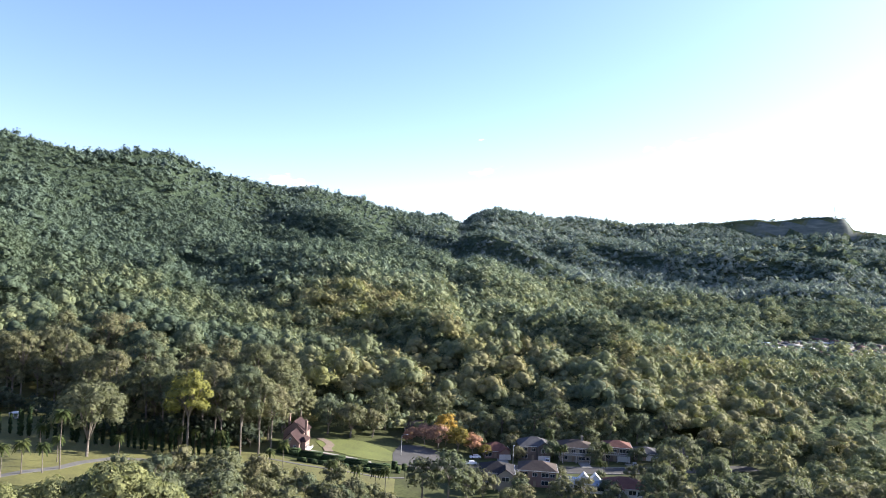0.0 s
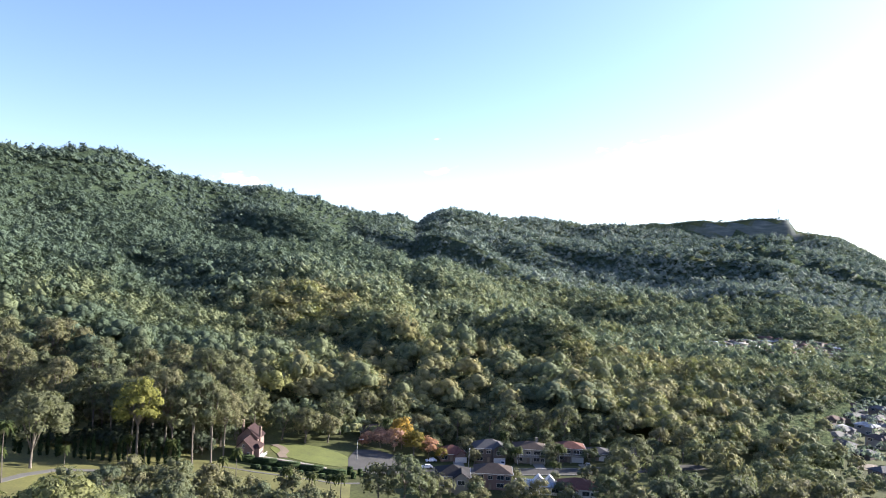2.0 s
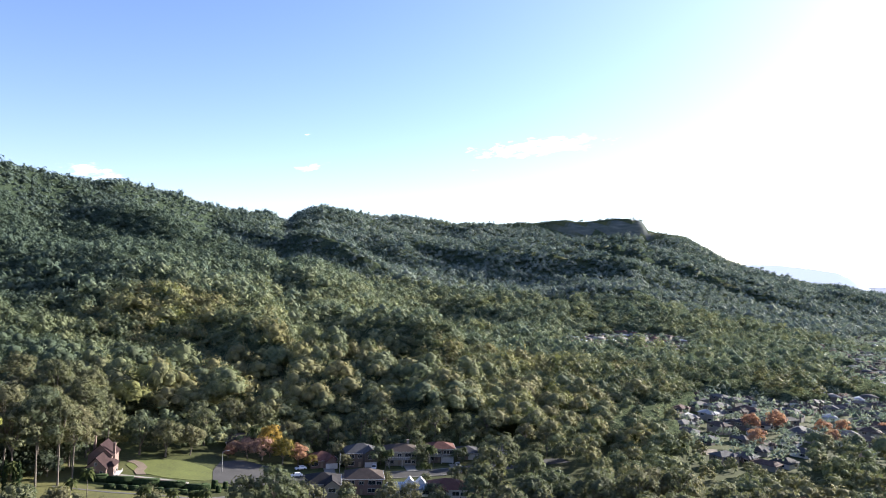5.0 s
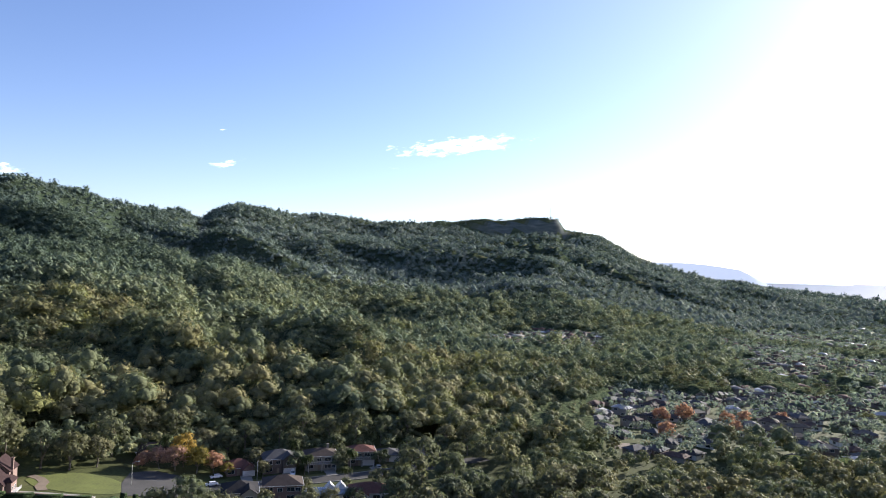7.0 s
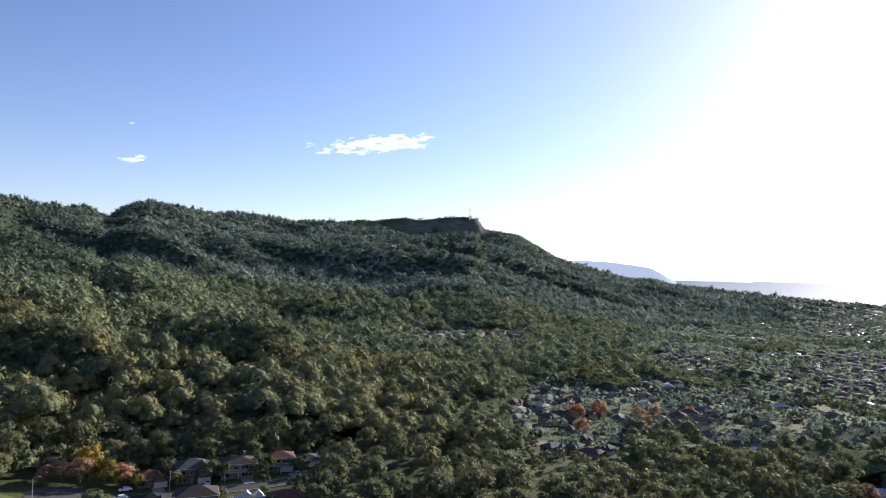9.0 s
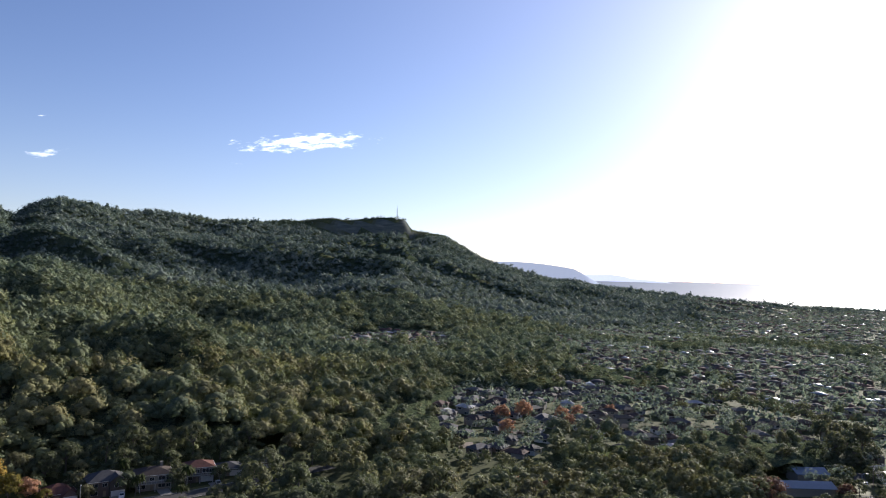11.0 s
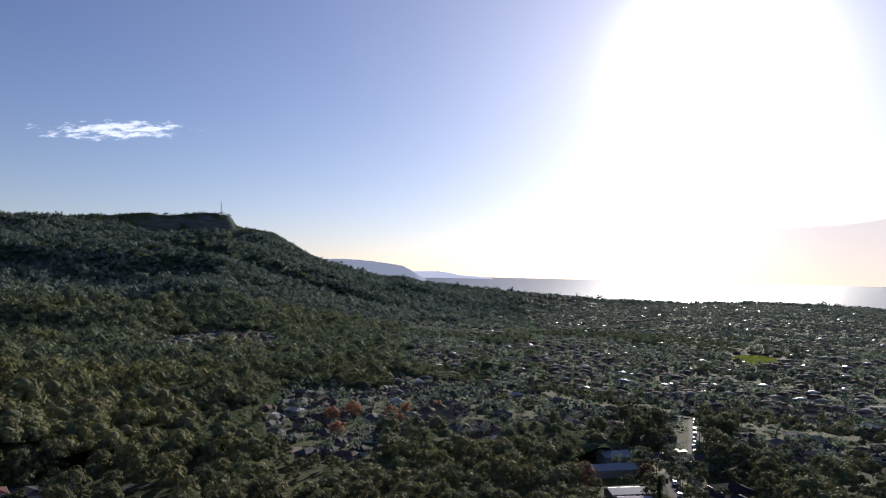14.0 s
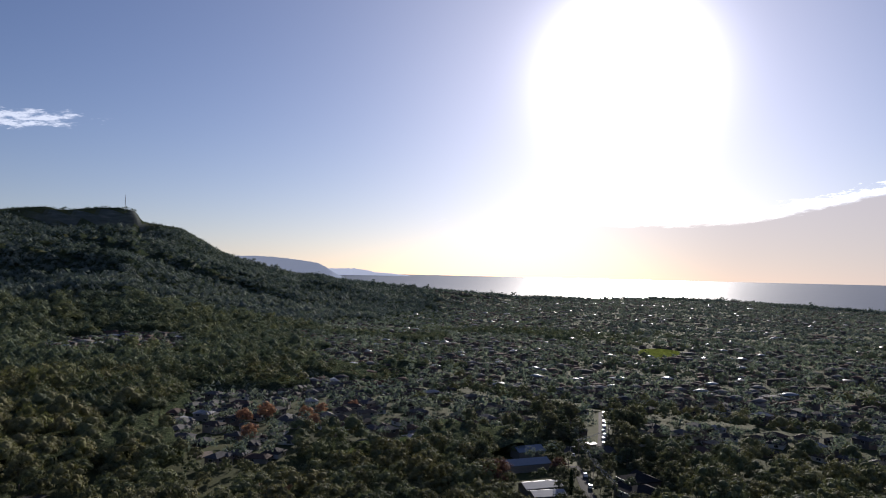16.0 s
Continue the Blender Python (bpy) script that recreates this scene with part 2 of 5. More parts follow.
def foliage(name, stops, by="tint", passing=0.3, leafy=0.52, gloss=0.08, grain=0.6, relief=0.9):
    """Leaves: colour by tree (tint) and by spray; some light passes through."""
    m, nd = material(name)
    geo = nd.add("ShaderNodeNewGeometry")
    if by == "tint":
        a = nd.add("ShaderNodeAttribute")
        a.attribute_name = "tint"
        t = a.outputs["Fac"]
    else:
        t = nd.add("ShaderNodeObjectInfo").outputs["Random"]
    col = nd.ramp(t, stops)
    tufts = nd.step(nd.noise(grain, 6.0, geo.outputs["Position"], 0.8), 0.36, 0.66)
    leaf = nd.math("ADD", nd.math("MULTIPLY", geo.outputs["Random Per Island"], 0.3), nd.math("MULTIPLY", tufts, 0.7))
    # dark end of the ramp paints shade into the gaps between leaf tufts
    col = nd.mix(leafy, col, nd.ramp(leaf, ((0.1, (0.3, 0.34, 0.33)), (0.5, (0.95, 0.97, 0.92)), (0.95, (1.6, 1.54, 1.25)))), "MULTIPLY")
    bsdf = nd.add("ShaderNodeBsdfPrincipled", Base_Color=col, Roughness=0.72)
    bsdf.inputs["Specular IOR Level"].default_value = gloss
    nd.plug(bsdf, "Normal", nd.add("ShaderNodeBump", Height=tufts, Strength=0.6, Distance=relief).outputs[0])
    tr = nd.add("ShaderNodeBsdfTranslucent", Color=nd.mix(1.0, col, (1.1, 1.15, 0.9), "MULTIPLY"))
    mixed = nd.add("ShaderNodeMixShader", Fac=passing, i1=bsdf.outputs[0], i2=tr.outputs[0])
    finish(nd, mixed.outputs[0])
    return m


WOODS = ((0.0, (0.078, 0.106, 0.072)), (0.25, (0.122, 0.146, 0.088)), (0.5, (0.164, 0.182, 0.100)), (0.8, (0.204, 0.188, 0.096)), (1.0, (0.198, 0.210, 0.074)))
# hillside, far and garden leaves: distance haze put in as bluer, paler colour
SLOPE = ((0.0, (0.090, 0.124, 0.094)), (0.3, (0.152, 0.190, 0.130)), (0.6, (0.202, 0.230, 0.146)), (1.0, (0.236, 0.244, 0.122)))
HAZED_GUMS = ((0.0, (0.088, 0.120, 0.100)), (0.3, (0.160, 0.202, 0.176)), (0.6, (0.212, 0.250, 0.216)), (1.0, (0.244, 0.274, 0.222)))
M_WOODS = foliage("forest_leaves", WOODS, passing=0.22, leafy=0.4, grain=0.9, relief=0.5)
M_GARDEN = foliage("garden_leaves", HAZED_GUMS, passing=0.36, leafy=0.3, gloss=0.04, grain=0.7, relief=0.6)
M_SHADY = foliage("gap_shade_leaves", WOODS, gloss=0.0, leafy=0.9)
M_FAR = foliage("distant_leaves", HAZED_GUMS, passing=0.18, leafy=0.16, gloss=0.02, grain=0.22, relief=2.0)
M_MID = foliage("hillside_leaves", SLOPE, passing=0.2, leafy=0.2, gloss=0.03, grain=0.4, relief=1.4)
M_GUM = foliage("gum_leaves", ((0.0, (0.10, 0.122, 0.080)), (0.5, (0.14, 0.147, 0.086)), (1.0, (0.168, 0.160, 0.096))), by="object")
M_LIME = foliage("lime_leaves", ((0.0, (0.2, 0.20, 0.06)), (1.0, (0.19, 0.19, 0.06))), by="object")
M_BUSH = foliage("bush_leaves", ((0.0, (0.235, 0.240, 0.105)), (0.6, (0.21, 0.22, 0.105)), (1.0, (0.18, 0.195, 0.10))), by="object")
M_TURF = foliage("sports_turf", ((0.0, (0.34, 0.40, 0.09)), (1.0, (0.34, 0.40, 0.09))), by="object", passing=0.5, leafy=0.3, gloss=0.0)
M_BARK = surface("bark", (0.125, 0.108, 0.09), 0.9, grain=3, vary=0.4)
M_CYPRESS = foliage("cypress_leaves", ((0.0, (0.018, 0.032, 0.014)), (1.0, (0.03, 0.05, 0.02))), by="object", passing=0.1)
M_GRASS = surface("lawn_grass", (0.088, 0.086, 0.022), 0.9, grain=1.5, vary=0.4, big=0.12)
M_GREEN = surface("bright_lawn_grass", (0.084, 0.098, 0.018), 0.9, grain=1.5, vary=0.4, big=0.12)
M_WATER, nd = material("sea_water")
wave = nd.noise(0.02, 8.0, nd.add("ShaderNodeNewGeometry").outputs["Position"])
bsdf = nd.add("ShaderNodeBsdfPrincipled", Base_Color=(0.07, 0.09, 0.11, 1), Roughness=0.4)
nd.plug(bsdf, "Normal", nd.add("ShaderNodeBump", Height=wave, Strength=0.15, Distance=6.0).outputs[0])
finish(nd, bsdf.outputs[0])

M_GROUND, nd = material("ground_earth_and_grass")
at = nd.add("ShaderNodeNewGeometry").outputs["Position"]
soil = nd.ramp(nd.noise(0.03, 6.0, at), ((0.35, (0.045, 0.05, 0.022)), (0.55, (0.065, 0.075, 0.028)), (0.75, (0.09, 0.09, 0.04))))
soil = nd.mix(0.5, soil, nd.ramp(nd.noise(0.9, 5.0, at), ((0.3, (0.4, 0.4, 0.4)), (0.75, (1.6, 1.6, 1.5)))), "MULTIPLY")
flat_ground = nd.step(nd.add("ShaderNodeSeparateXYZ", Vector=nd.add("ShaderNodeNewGeometry").outputs["True Normal"]).outputs[2], 0.55, 0.75)
strata = nd.noise(0.02, 6.0, nd.vec("MULTIPLY", at, (1.0, 1.0, 6.0)), 0.7)
rock = nd.ramp(strata, ((0.35, (0.06, 0.075, 0.07)), (0.55, (0.09, 0.108, 0.10)), (0.7, (0.14, 0.15, 0.14))))
bsdf = nd.add("ShaderNodeBsdfPrincipled", Base_Color=nd.mix(flat_ground, rock, soil), Roughness=0.95)
bsdf.inputs["Specular IOR Level"].default_value = 0.1
finish(nd, bsdf.outputs[0])


# far ridges: haze put in as pale blue colour plus emission
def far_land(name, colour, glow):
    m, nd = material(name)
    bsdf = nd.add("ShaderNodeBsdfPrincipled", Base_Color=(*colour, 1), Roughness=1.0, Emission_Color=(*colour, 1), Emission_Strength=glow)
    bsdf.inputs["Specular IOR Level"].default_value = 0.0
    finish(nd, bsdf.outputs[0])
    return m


# ---- meshes from arrays ----
def tri_mesh(name, verts, tris, mats, tint=None, slot=None, shade=False, soft=None):
    me = bpy.data.meshes.new(name)
    verts, tris = np.asarray(verts, np.float32), np.asarray(tris, np.int32)
    me.vertices.add(len(verts))
    me.vertices.foreach_set("co", verts.ravel())
    me.loops.add(tris.size)
    me.loops.foreach_set("vertex_index", tris.ravel())
    me.polygons.add(len(tris))
    me.polygons.foreach_set("loop_start", np.arange(0, tris.size, 3, dtype=np.int32))
    for m in mats if isinstance(mats, (list, tuple)) else [mats]:
        me.materials.append(m)
    if slot is not None:
        me.polygons.foreach_set("material_index", np.asarray(slot, np.int32))
    if shade:
        me.polygons.foreach_set("use_smooth", np.ones(len(tris), bool))
    if soft is not None:
        me.polygons.foreach_set("use_smooth", np.asarray(soft, bool))
    me.update(calc_edges=True)
    if tint is not None:
        me.attributes.new("tint", "FLOAT", "FACE").data.foreach_set("value", np.asarray(tint, np.float32))
    return me


def polar_sheet(azs, rs, height):
    """Vertices and triangles of a sheet over bearings and ranges."""
    a, r = np.meshgrid(np.radians(azs), rs, indexing="ij")
    x, y = np.sin(a) * r, np.cos(a) * r
    v = np.stack([x, y, height(x, y)], -1).reshape(-1, 3)
    i, j = np.meshgrid(np.arange(len(azs) - 1), np.arange(len(rs) - 1), indexing="ij")
    p = (i * len(rs) + j).ravel()
    q = p + len(rs)
    return v, np.concatenate([np.stack([p, q, q + 1], -1), np.stack([p, q + 1, p + 1], -1)])


# ---- ground, sea, far headlands ----
azs = np.concatenate([np.arange(-180, -45, 3.0), np.arange(-45, 12, 0.5), np.arange(12, 36, 0.25), np.arange(36, 100, 0.5), np.arange(100, 179, 3.0), [180.0]])
rs = np.concatenate([np.linspace(0.01, 150, 9), np.geomspace(165, 2400, 133), np.arange(2420, 2900, 20), np.geomspace(2930, 4900, 22)])
v, t = polar_sheet(azs, rs, land)
ground = tagged(new("ground", tri_mesh("ground", v, t[:, ::-1], M_GROUND, shade=True)), "dark earth and rough grass under forest and suburb", "ground", kind="structure")


def sea_height(x, y):
    az, r = np.degrees(np.arctan2(x, y)), np.hypot(x, y)
    s = shore_range(az)
    u = np.clip((r - s) / (4930 - s), -0.1, 1)
    return CAM_Z + shore_level(az) + (9.0 - shore_level(az)) * u


azs = np.arange(36, 176, 1.0)
a, k = np.meshgrid(np.radians(azs), np.linspace(-0.06, 1, 24), indexing="ij")
s = shore_range(np.degrees(a))
r = s + (4930 - s) * k
x, y = np.sin(a) * r, np.cos(a) * r
v = np.stack([x, y, sea_height(x, y)], -1).reshape(-1, 3)
i, j = np.meshgrid(np.arange(len(azs) - 1), np.arange(23), indexing="ij")
p = (i * 24 + j).ravel()
t = np.concatenate([np.stack([p, p + 25, p + 24], -1), np.stack([p, p + 1, p + 25], -1)])
tagged(new("water", tri_mesh("water", v, t, M_WATER, shade=True)), "open sea glittering under the low sun", "sea", kind="structure")


def headland(name, line, r, colour, glow, label):
    """A far ridge: skyline rows of bearing and angle, with a sloping face in front."""
    azs = np.arange(line[0][0], line[-1][0], 0.08)
    top = r * np.tan(np.radians(table(azs, *line))) + 9 + CAM_Z + (fbm(azs * 4, azs * 0, 3) - 0.5) * 5
    rows = []
    for back, drop in ((-140, 1.0), (-60, 0.45), (-15, 0.1), (0, 0.0), (80, 0.05), (85, 1.0)):
        rr = r + back
        z = top - drop * np.maximum(top - 60, 1)
        rows.append(np.stack([np.sin(np.radians(azs)) * rr, np.cos(np.radians(azs)) * rr, z], -1))
    v = np.stack(rows, 1).reshape(-1, 3)
    m = len(rows)
    i, j = np.meshgrid(np.arange(len(azs) - 1), np.arange(m - 1), indexing="ij")
    p = (i * m + j).ravel()
    t = np.concatenate([np.stack([p, p + m + 1, p + m], -1), np.stack([p, p + 1, p + m + 1], -1)])
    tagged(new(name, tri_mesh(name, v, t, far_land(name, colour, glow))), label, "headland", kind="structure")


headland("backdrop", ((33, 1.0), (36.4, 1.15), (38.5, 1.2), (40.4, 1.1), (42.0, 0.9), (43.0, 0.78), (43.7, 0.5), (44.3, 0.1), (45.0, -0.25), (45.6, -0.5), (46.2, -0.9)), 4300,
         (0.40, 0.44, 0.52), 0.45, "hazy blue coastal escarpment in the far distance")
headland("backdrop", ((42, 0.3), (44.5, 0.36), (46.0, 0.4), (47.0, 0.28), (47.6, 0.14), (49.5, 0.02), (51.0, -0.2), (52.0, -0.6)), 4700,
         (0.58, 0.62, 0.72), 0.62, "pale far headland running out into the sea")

# ---- woods ----
RNG = np.random.RandomState(11)


def dome(rng, segs=5, squash=0.75, rings=2, rough=0.22):
    """A rough, faceted leafy dome of unit radius."""
    v = []
    for k in range(rings):
        e = np.radians(-20 + 85 * k / max(1, rings - 1) * (0.6 if rings == 2 else 0.85))
        a = (np.arange(segs) + 0.5 * (k % 2) + 0.3 * (rng.rand(segs) - 0.5)) * 2 * np.pi / segs
        r = 1 + rough * 2 * (rng.rand(segs) - 0.5)
        v.append(np.stack([np.cos(a) * r * np.cos(e), np.sin(a) * r * np.cos(e), r * np.sin(e)], -1))
    v = np.concatenate(v + [[[0, 0, 1 + rough * (rng.rand() - 0.5)]]]) * (1, 1, squash)
    i = np.arange(segs)
    j = (i + 1) % segs
    t = []
    for k in range(rings - 1):
        lo, hi = k * segs, (k + 1) * segs
        if k % 2:
            t += [np.stack([lo + i, lo + j, hi + j], -1), np.stack([lo + i, hi + j, hi + i], -1)]
        else:
            t += [np.stack([lo + i, lo + j, hi + i], -1), np.stack([lo + j, hi + j, hi + i], -1)]
    lo = (rings - 1) * segs
    t.append(np.stack([lo + i, lo + j, np.full(segs, rings * segs)], -1))
    return v, np.concatenate(t)


def sprays(rng, count, size, centres, radii, squash, inner=0.64):
    """Small leaf sprays, a triangle each, over clumps."""
    c = rng.randint(len(centres), size=count)
    d = rng.normal(size=(count, 3))
    d[:, 2] = np.abs(d[:, 2]) * 1.1 - 0.35
    d /= np.linalg.norm(d, axis=1)[:, None]
    p = centres[c] + d * radii[c][:, None] * (1, 1, squash) * (inner + (1.06 - inner) * rng.rand(count))[:, None]
    e = rng.normal(size=(count, 3, 3))
    n = d + rng.normal(size=(count, 3)) * 0.3
    n /= np.linalg.norm(n, axis=1)[:, None]
    e -= (e * n[:, None, :]).sum(-1, keepdims=True) * n[:, None, :]
    e /= np.linalg.norm(e, axis=2)[..., None]
    v = p[:, None, :] + e * size * (0.6 + 0.8 * rng.rand(count, 1, 1))
    t = np.arange(count * 3).reshape(-1, 3)
    f = np.cross(v[:, 1] - v[:, 0], v[:, 2] - v[:, 0])
    flip = (f * n).sum(-1) < 0
    t[flip] = t[flip][:, ::-1]
    return v.reshape(-1, 3), t


def canopy(rng, lobes, leaves, size, height=17.0, radius=10.0, base=0.1, segs=5, rings=2, shell=0.86, flat=0.78, core=0.6):
    """A spreading gum crown: cushions of leaf sprays round dark cores. Returns vertices, triangles and the normals of the leaf mass."""
    k = np.arange(lobes)
    if lobes > 7:
        up = 1 - 1.35 * (k + 0.5) / lobes
        out = radius * 0.68 * np.sqrt(1 - up * up) * (0.85 + 0.3 * rng.rand(lobes))
        wide = radius * 1.42 / math.sqrt(lobes) * (0.75 + 0.5 * rng.rand(lobes))
        tall = wide * 0.8
        mid = height * ((1 + base) / 2 + (1 - base) / 2 * 0.7 * up) + rng.normal(size=lobes) * 0.02 * height
    else:
        main = k == 0
        out = np.where(main, 0.0, radius * 0.58)
        wide = radius * np.where(main, 0.80 if lobes > 1 else 1.0, 0.56) * (0.82 + 0.36 * rng.rand(lobes))
        tall = np.minimum(wide * flat, height * 0.5)
        mid = height * np.where(main, 1.0, 0.74 + 0.14 * rng.rand(lobes)) - tall
    a = k * 2.39996 + rng.rand() * 6 + rng.normal(size=lobes) * 0.3
    centres = np.stack([np.cos(a) * out, np.sin(a) * out, mid], -1)
    vs, ts, ns, at = [], [], [], 0
    for c, w, h in zip(centres, wide, tall):
        v, t = dome(rng, segs, 1.0, rings, 0.12)
        vs.append(v * (w * core, w * core, h * core * (1.0 if rings > 1 else 0.75)) + c)
        ns.append(v / np.linalg.norm(v, axis=1)[:, None])
        ts.append(t + at)
        at += len(v)
    share = wide ** 2 / (wide ** 2).sum()
    c = rng.choice(lobes, size=leaves, p=share)
    d = rng.normal(size=(leaves, 3))
    d[:, 2] = np.abs(d[:, 2]) * 1.2 - 0.45
    d /= np.linalg.norm(d, axis=1)[:, None]
    p = centres[c] + d * np.stack([wide, wide, tall], -1)[c] * (shell + (1.05 - shell) * rng.rand(leaves))[:, None]
    face = d + rng.normal(size=(leaves, 3)) * 0.24
    face /= np.linalg.norm(face, axis=1)[:, None]
    e = rng.normal(size=(leaves, 3, 3))
    e -= (e * face[:, None, :]).sum(-1, keepdims=True) * face[:, None, :]
    e /= np.linalg.norm(e, axis=2)[..., None]
    v = p[:, None, :] + e * size * (0.6 + 0.8 * rng.rand(leaves, 1, 1))
    t = np.arange(leaves * 3).reshape(-1, 3)
    flip = (np.cross(v[:, 1] - v[:, 0], v[:, 2] - v[:, 0]) * face).sum(-1) < 0
    t[flip] = t[flip][:, ::-1]
    whole = centres[c] - centres.mean(0) + d * wide[c][:, None]
    soft = 0.6 * d + 0.5 * whole / np.linalg.norm(whole, axis=1)[:, None] + 0.12 * face + (0, 0, 0.15)
    soft /= np.linalg.norm(soft, axis=1)[:, None]
    vs.append(v.reshape(-1, 3))
    ns.append(np.repeat(soft, 3, axis=0))
    ts.append(t + at)
    t = np.concatenate(ts)
    return np.concatenate(vs), t, np.ones(len(t), bool), centres, np.concatenate(ns)


def plant(name, templates, places, tints, material, label, spread=(0.8, 1.25)):
    """Joins trees at the given places into one mesh."""
    vs, ts, cs, ss, ns, at = [], [], [], [], [], 0
    for k, ((x, y, z, s), tint) in enumerate(zip(places, tints)):
        v, t, soft, _, *rest = templates[k % len(templates)]
        a = RNG.rand() * 6.283
        w, h = s * (spread[0] + (spread[1] - spread[0]) * RNG.rand()), s * (0.8 + 0.45 * RNG.rand())
        ca, sa = math.cos(a), math.sin(a)
        turn = np.array(((ca, sa, 0), (-sa, ca, 0), (0, 0, 1)))
        vs.append(v @ turn * (w, w, h) + (x, y, z))
        if rest:
            ns.append(rest[0] @ turn)
        ts.append(t + at)
        cs.append(np.full(len(t), tint))
        ss.append(soft)
        at += len(v)
    me = tri_mesh(name, np.concatenate(vs), np.concatenate(ts), material, np.concatenate(cs), soft=np.concatenate(ss))
    if ns:
        me.normals_split_custom_set_from_vertices(np.concatenate(ns).astype(np.float32))
    return tagged(new(name, me), label, "forest", kind="stuff")


def scatter(az0, az1, r0, r1, space, keep):
    """Jittered places over a sector; keep(az, r, x, y) gives the chance that a place is taken."""
    out = []
    r = r0
    while r < r1:
        count = max(1, int(np.radians(az1 - az0) * r / space))
        az = az0 + (az1 - az0) * (np.arange(count) + RNG.rand(count)) / count
        rr = r + (RNG.rand(count) - 0.5) * space * 0.9
        x, y = np.sin(np.radians(az)) * rr, np.cos(np.radians(az)) * rr
        ok = RNG.rand(count) < keep(az, rr, x, y)
        out.append(np.stack([az[ok], rr[ok], x[ok], y[ok]], -1))
        r += space * 0.9
    return np.concatenate(out)


def town(az, r):
    """How built-up a place is, 0 to 1."""
    w = fbm(az * r / 3500 + 70, r / 90, 2) - 0.5
    az, r = az + 5 * w, r + 70 * w * (r > 560)
    core = (az > 33) & (az < 42) & (r > 338) & (r < 560)
    t = core * 1.0
    t = np.maximum(t, ((az >= 42) & (az < 52) & (r > 352) & (r < 660)) * 0.9)
    t = np.maximum(t, ((az > 24) & (az < 34) & (r > 850) & (r < 1085)) * 0.85)
    t = np.maximum(t, smooth(az, 41, 43) * (r > 690) * (r < foot_range(az) + 40) * 0.95)
    t = np.maximum(t, smooth(az, 50, 53) * (r > 405) * 0.9)
    t = np.maximum(t, ((az > 60) & (az < 73) & (r > 262)) * 0.9)
    t = np.maximum(t, ((az >= 73) & (r > 390)) * 0.9)
    return t * np.where((fbm(az * r / 5200 + 3, r / 120, 3) > np.where(r > 620, 0.4, 0.33 * (az > 42))) | core, 1, 0.2)


DOWNHILL = ((250, 112), (267, 126.5), (296, 145), (314, 159), (341, 174))
BEYOND = ((352, 160), (395, 179), (452, 205))


def from_road(x, y):
    """Distance from the middle of the nearest street below."""
    best = np.full(np.shape(x), 1e6)
    for (xa, ya), (xb, yb) in (*zip(DOWNHILL, DOWNHILL[1:]), *zip(BEYOND, BEYOND[1:])):
        k = np.clip(((x - xa) * (xb - xa) + (y - ya) * (yb - ya)) / ((xb - xa) ** 2 + (yb - ya) ** 2), 0, 1)
        best = np.minimum(best, np.hypot(x - xa - k * (xb - xa), y - ya - k * (yb - ya)))
    return best


def wooded(az, r, x, y):
    """Chance of a tree."""
    c = np.where((az < 24) & (r > 345), 1.0, 0.0)
    c = np.maximum(c, r > foot_range(az) + 25)
    side = smooth(az, 16, 19)
    rest = side * (1.0 - np.where(r < 625, 0.2, np.where(r < 1300, 0.16 + 0.4 * (az < 34), 0.2)) * town(az, r)) * np.where((r > 600) & (town(az, r) < 0.3), 0.95, 0.9)
    c = np.maximum(c, rest)
    c = c * (r < crest_range(az) + 60 + 2000 * (az > 44)) * (r < shore_range(az) - 15)
    oval = ((az - 70.0) / 1.9) ** 2 + ((r - 985) / 80) ** 2 < 1
    return c * ~oval * (from_road(x, y) > 6) * ~on_cliff(az, r)


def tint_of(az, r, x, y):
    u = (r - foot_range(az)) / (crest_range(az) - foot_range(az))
    # last terms darken leaf colour on the left slope to tone down its sunlight
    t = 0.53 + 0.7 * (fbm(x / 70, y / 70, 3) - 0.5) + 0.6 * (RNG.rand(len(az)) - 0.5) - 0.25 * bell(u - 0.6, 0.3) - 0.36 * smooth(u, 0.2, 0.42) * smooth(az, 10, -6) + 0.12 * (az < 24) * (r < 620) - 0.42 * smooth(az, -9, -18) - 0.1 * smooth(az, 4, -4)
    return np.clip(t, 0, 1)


def forest(name, r0, r1, space, templates, label, leaves=M_WOODS, size=1.0, az0=-35, az1=90, garden=None):
    """Woods between two ranges; garden: the small crowns that stand between houses."""
    p = scatter(az0, az1, r0, r1, space, wooded)
    built = town(p[:, 0], p[:, 1]) > 0.3
    for q, kind, name_, text in ((p[~built], templates, name, label), (p[built], garden or templates, "garden_trees", "small trees in the gardens between houses")):
        if not len(q):
            continue
        u = (q[:, 1] - foot_range(q[:, 0])) / (crest_range(q[:, 0]) - foot_range(q[:, 0]))
        slim = 1 - 0.12 * smooth(u, 0.25, 0.45) * smooth(q[:, 0], 8, -6) - 0.45 * smooth(u, 0.93, 0.98) * smooth(q[:, 0], 10, 16)
        z = land(q[:, 2], q[:, 3])
        grown = np.clip(np.exp(RNG.normal(size=len(q)) * 0.2 + 0.45 * (fbm(q[:, 2] / 45, q[:, 3] / 45, 2) - 0.5)), 0.5, 1.7) * slim
        low = np.where((q[:, 0] < 44) & (q[:, 1] > 450), 0.2, 0.4) * smooth(q[:, 0], 22, 30) * smooth(u, 0.03, -0.05)
        grown = grown * (np.where(q[:, 1] < 620, 0.47, 0.52) if kind is garden else 1 - low)
        places = np.stack([q[:, 2], q[:, 3], z - 0.5, size * grown], -1)
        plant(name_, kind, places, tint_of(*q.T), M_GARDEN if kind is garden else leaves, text)


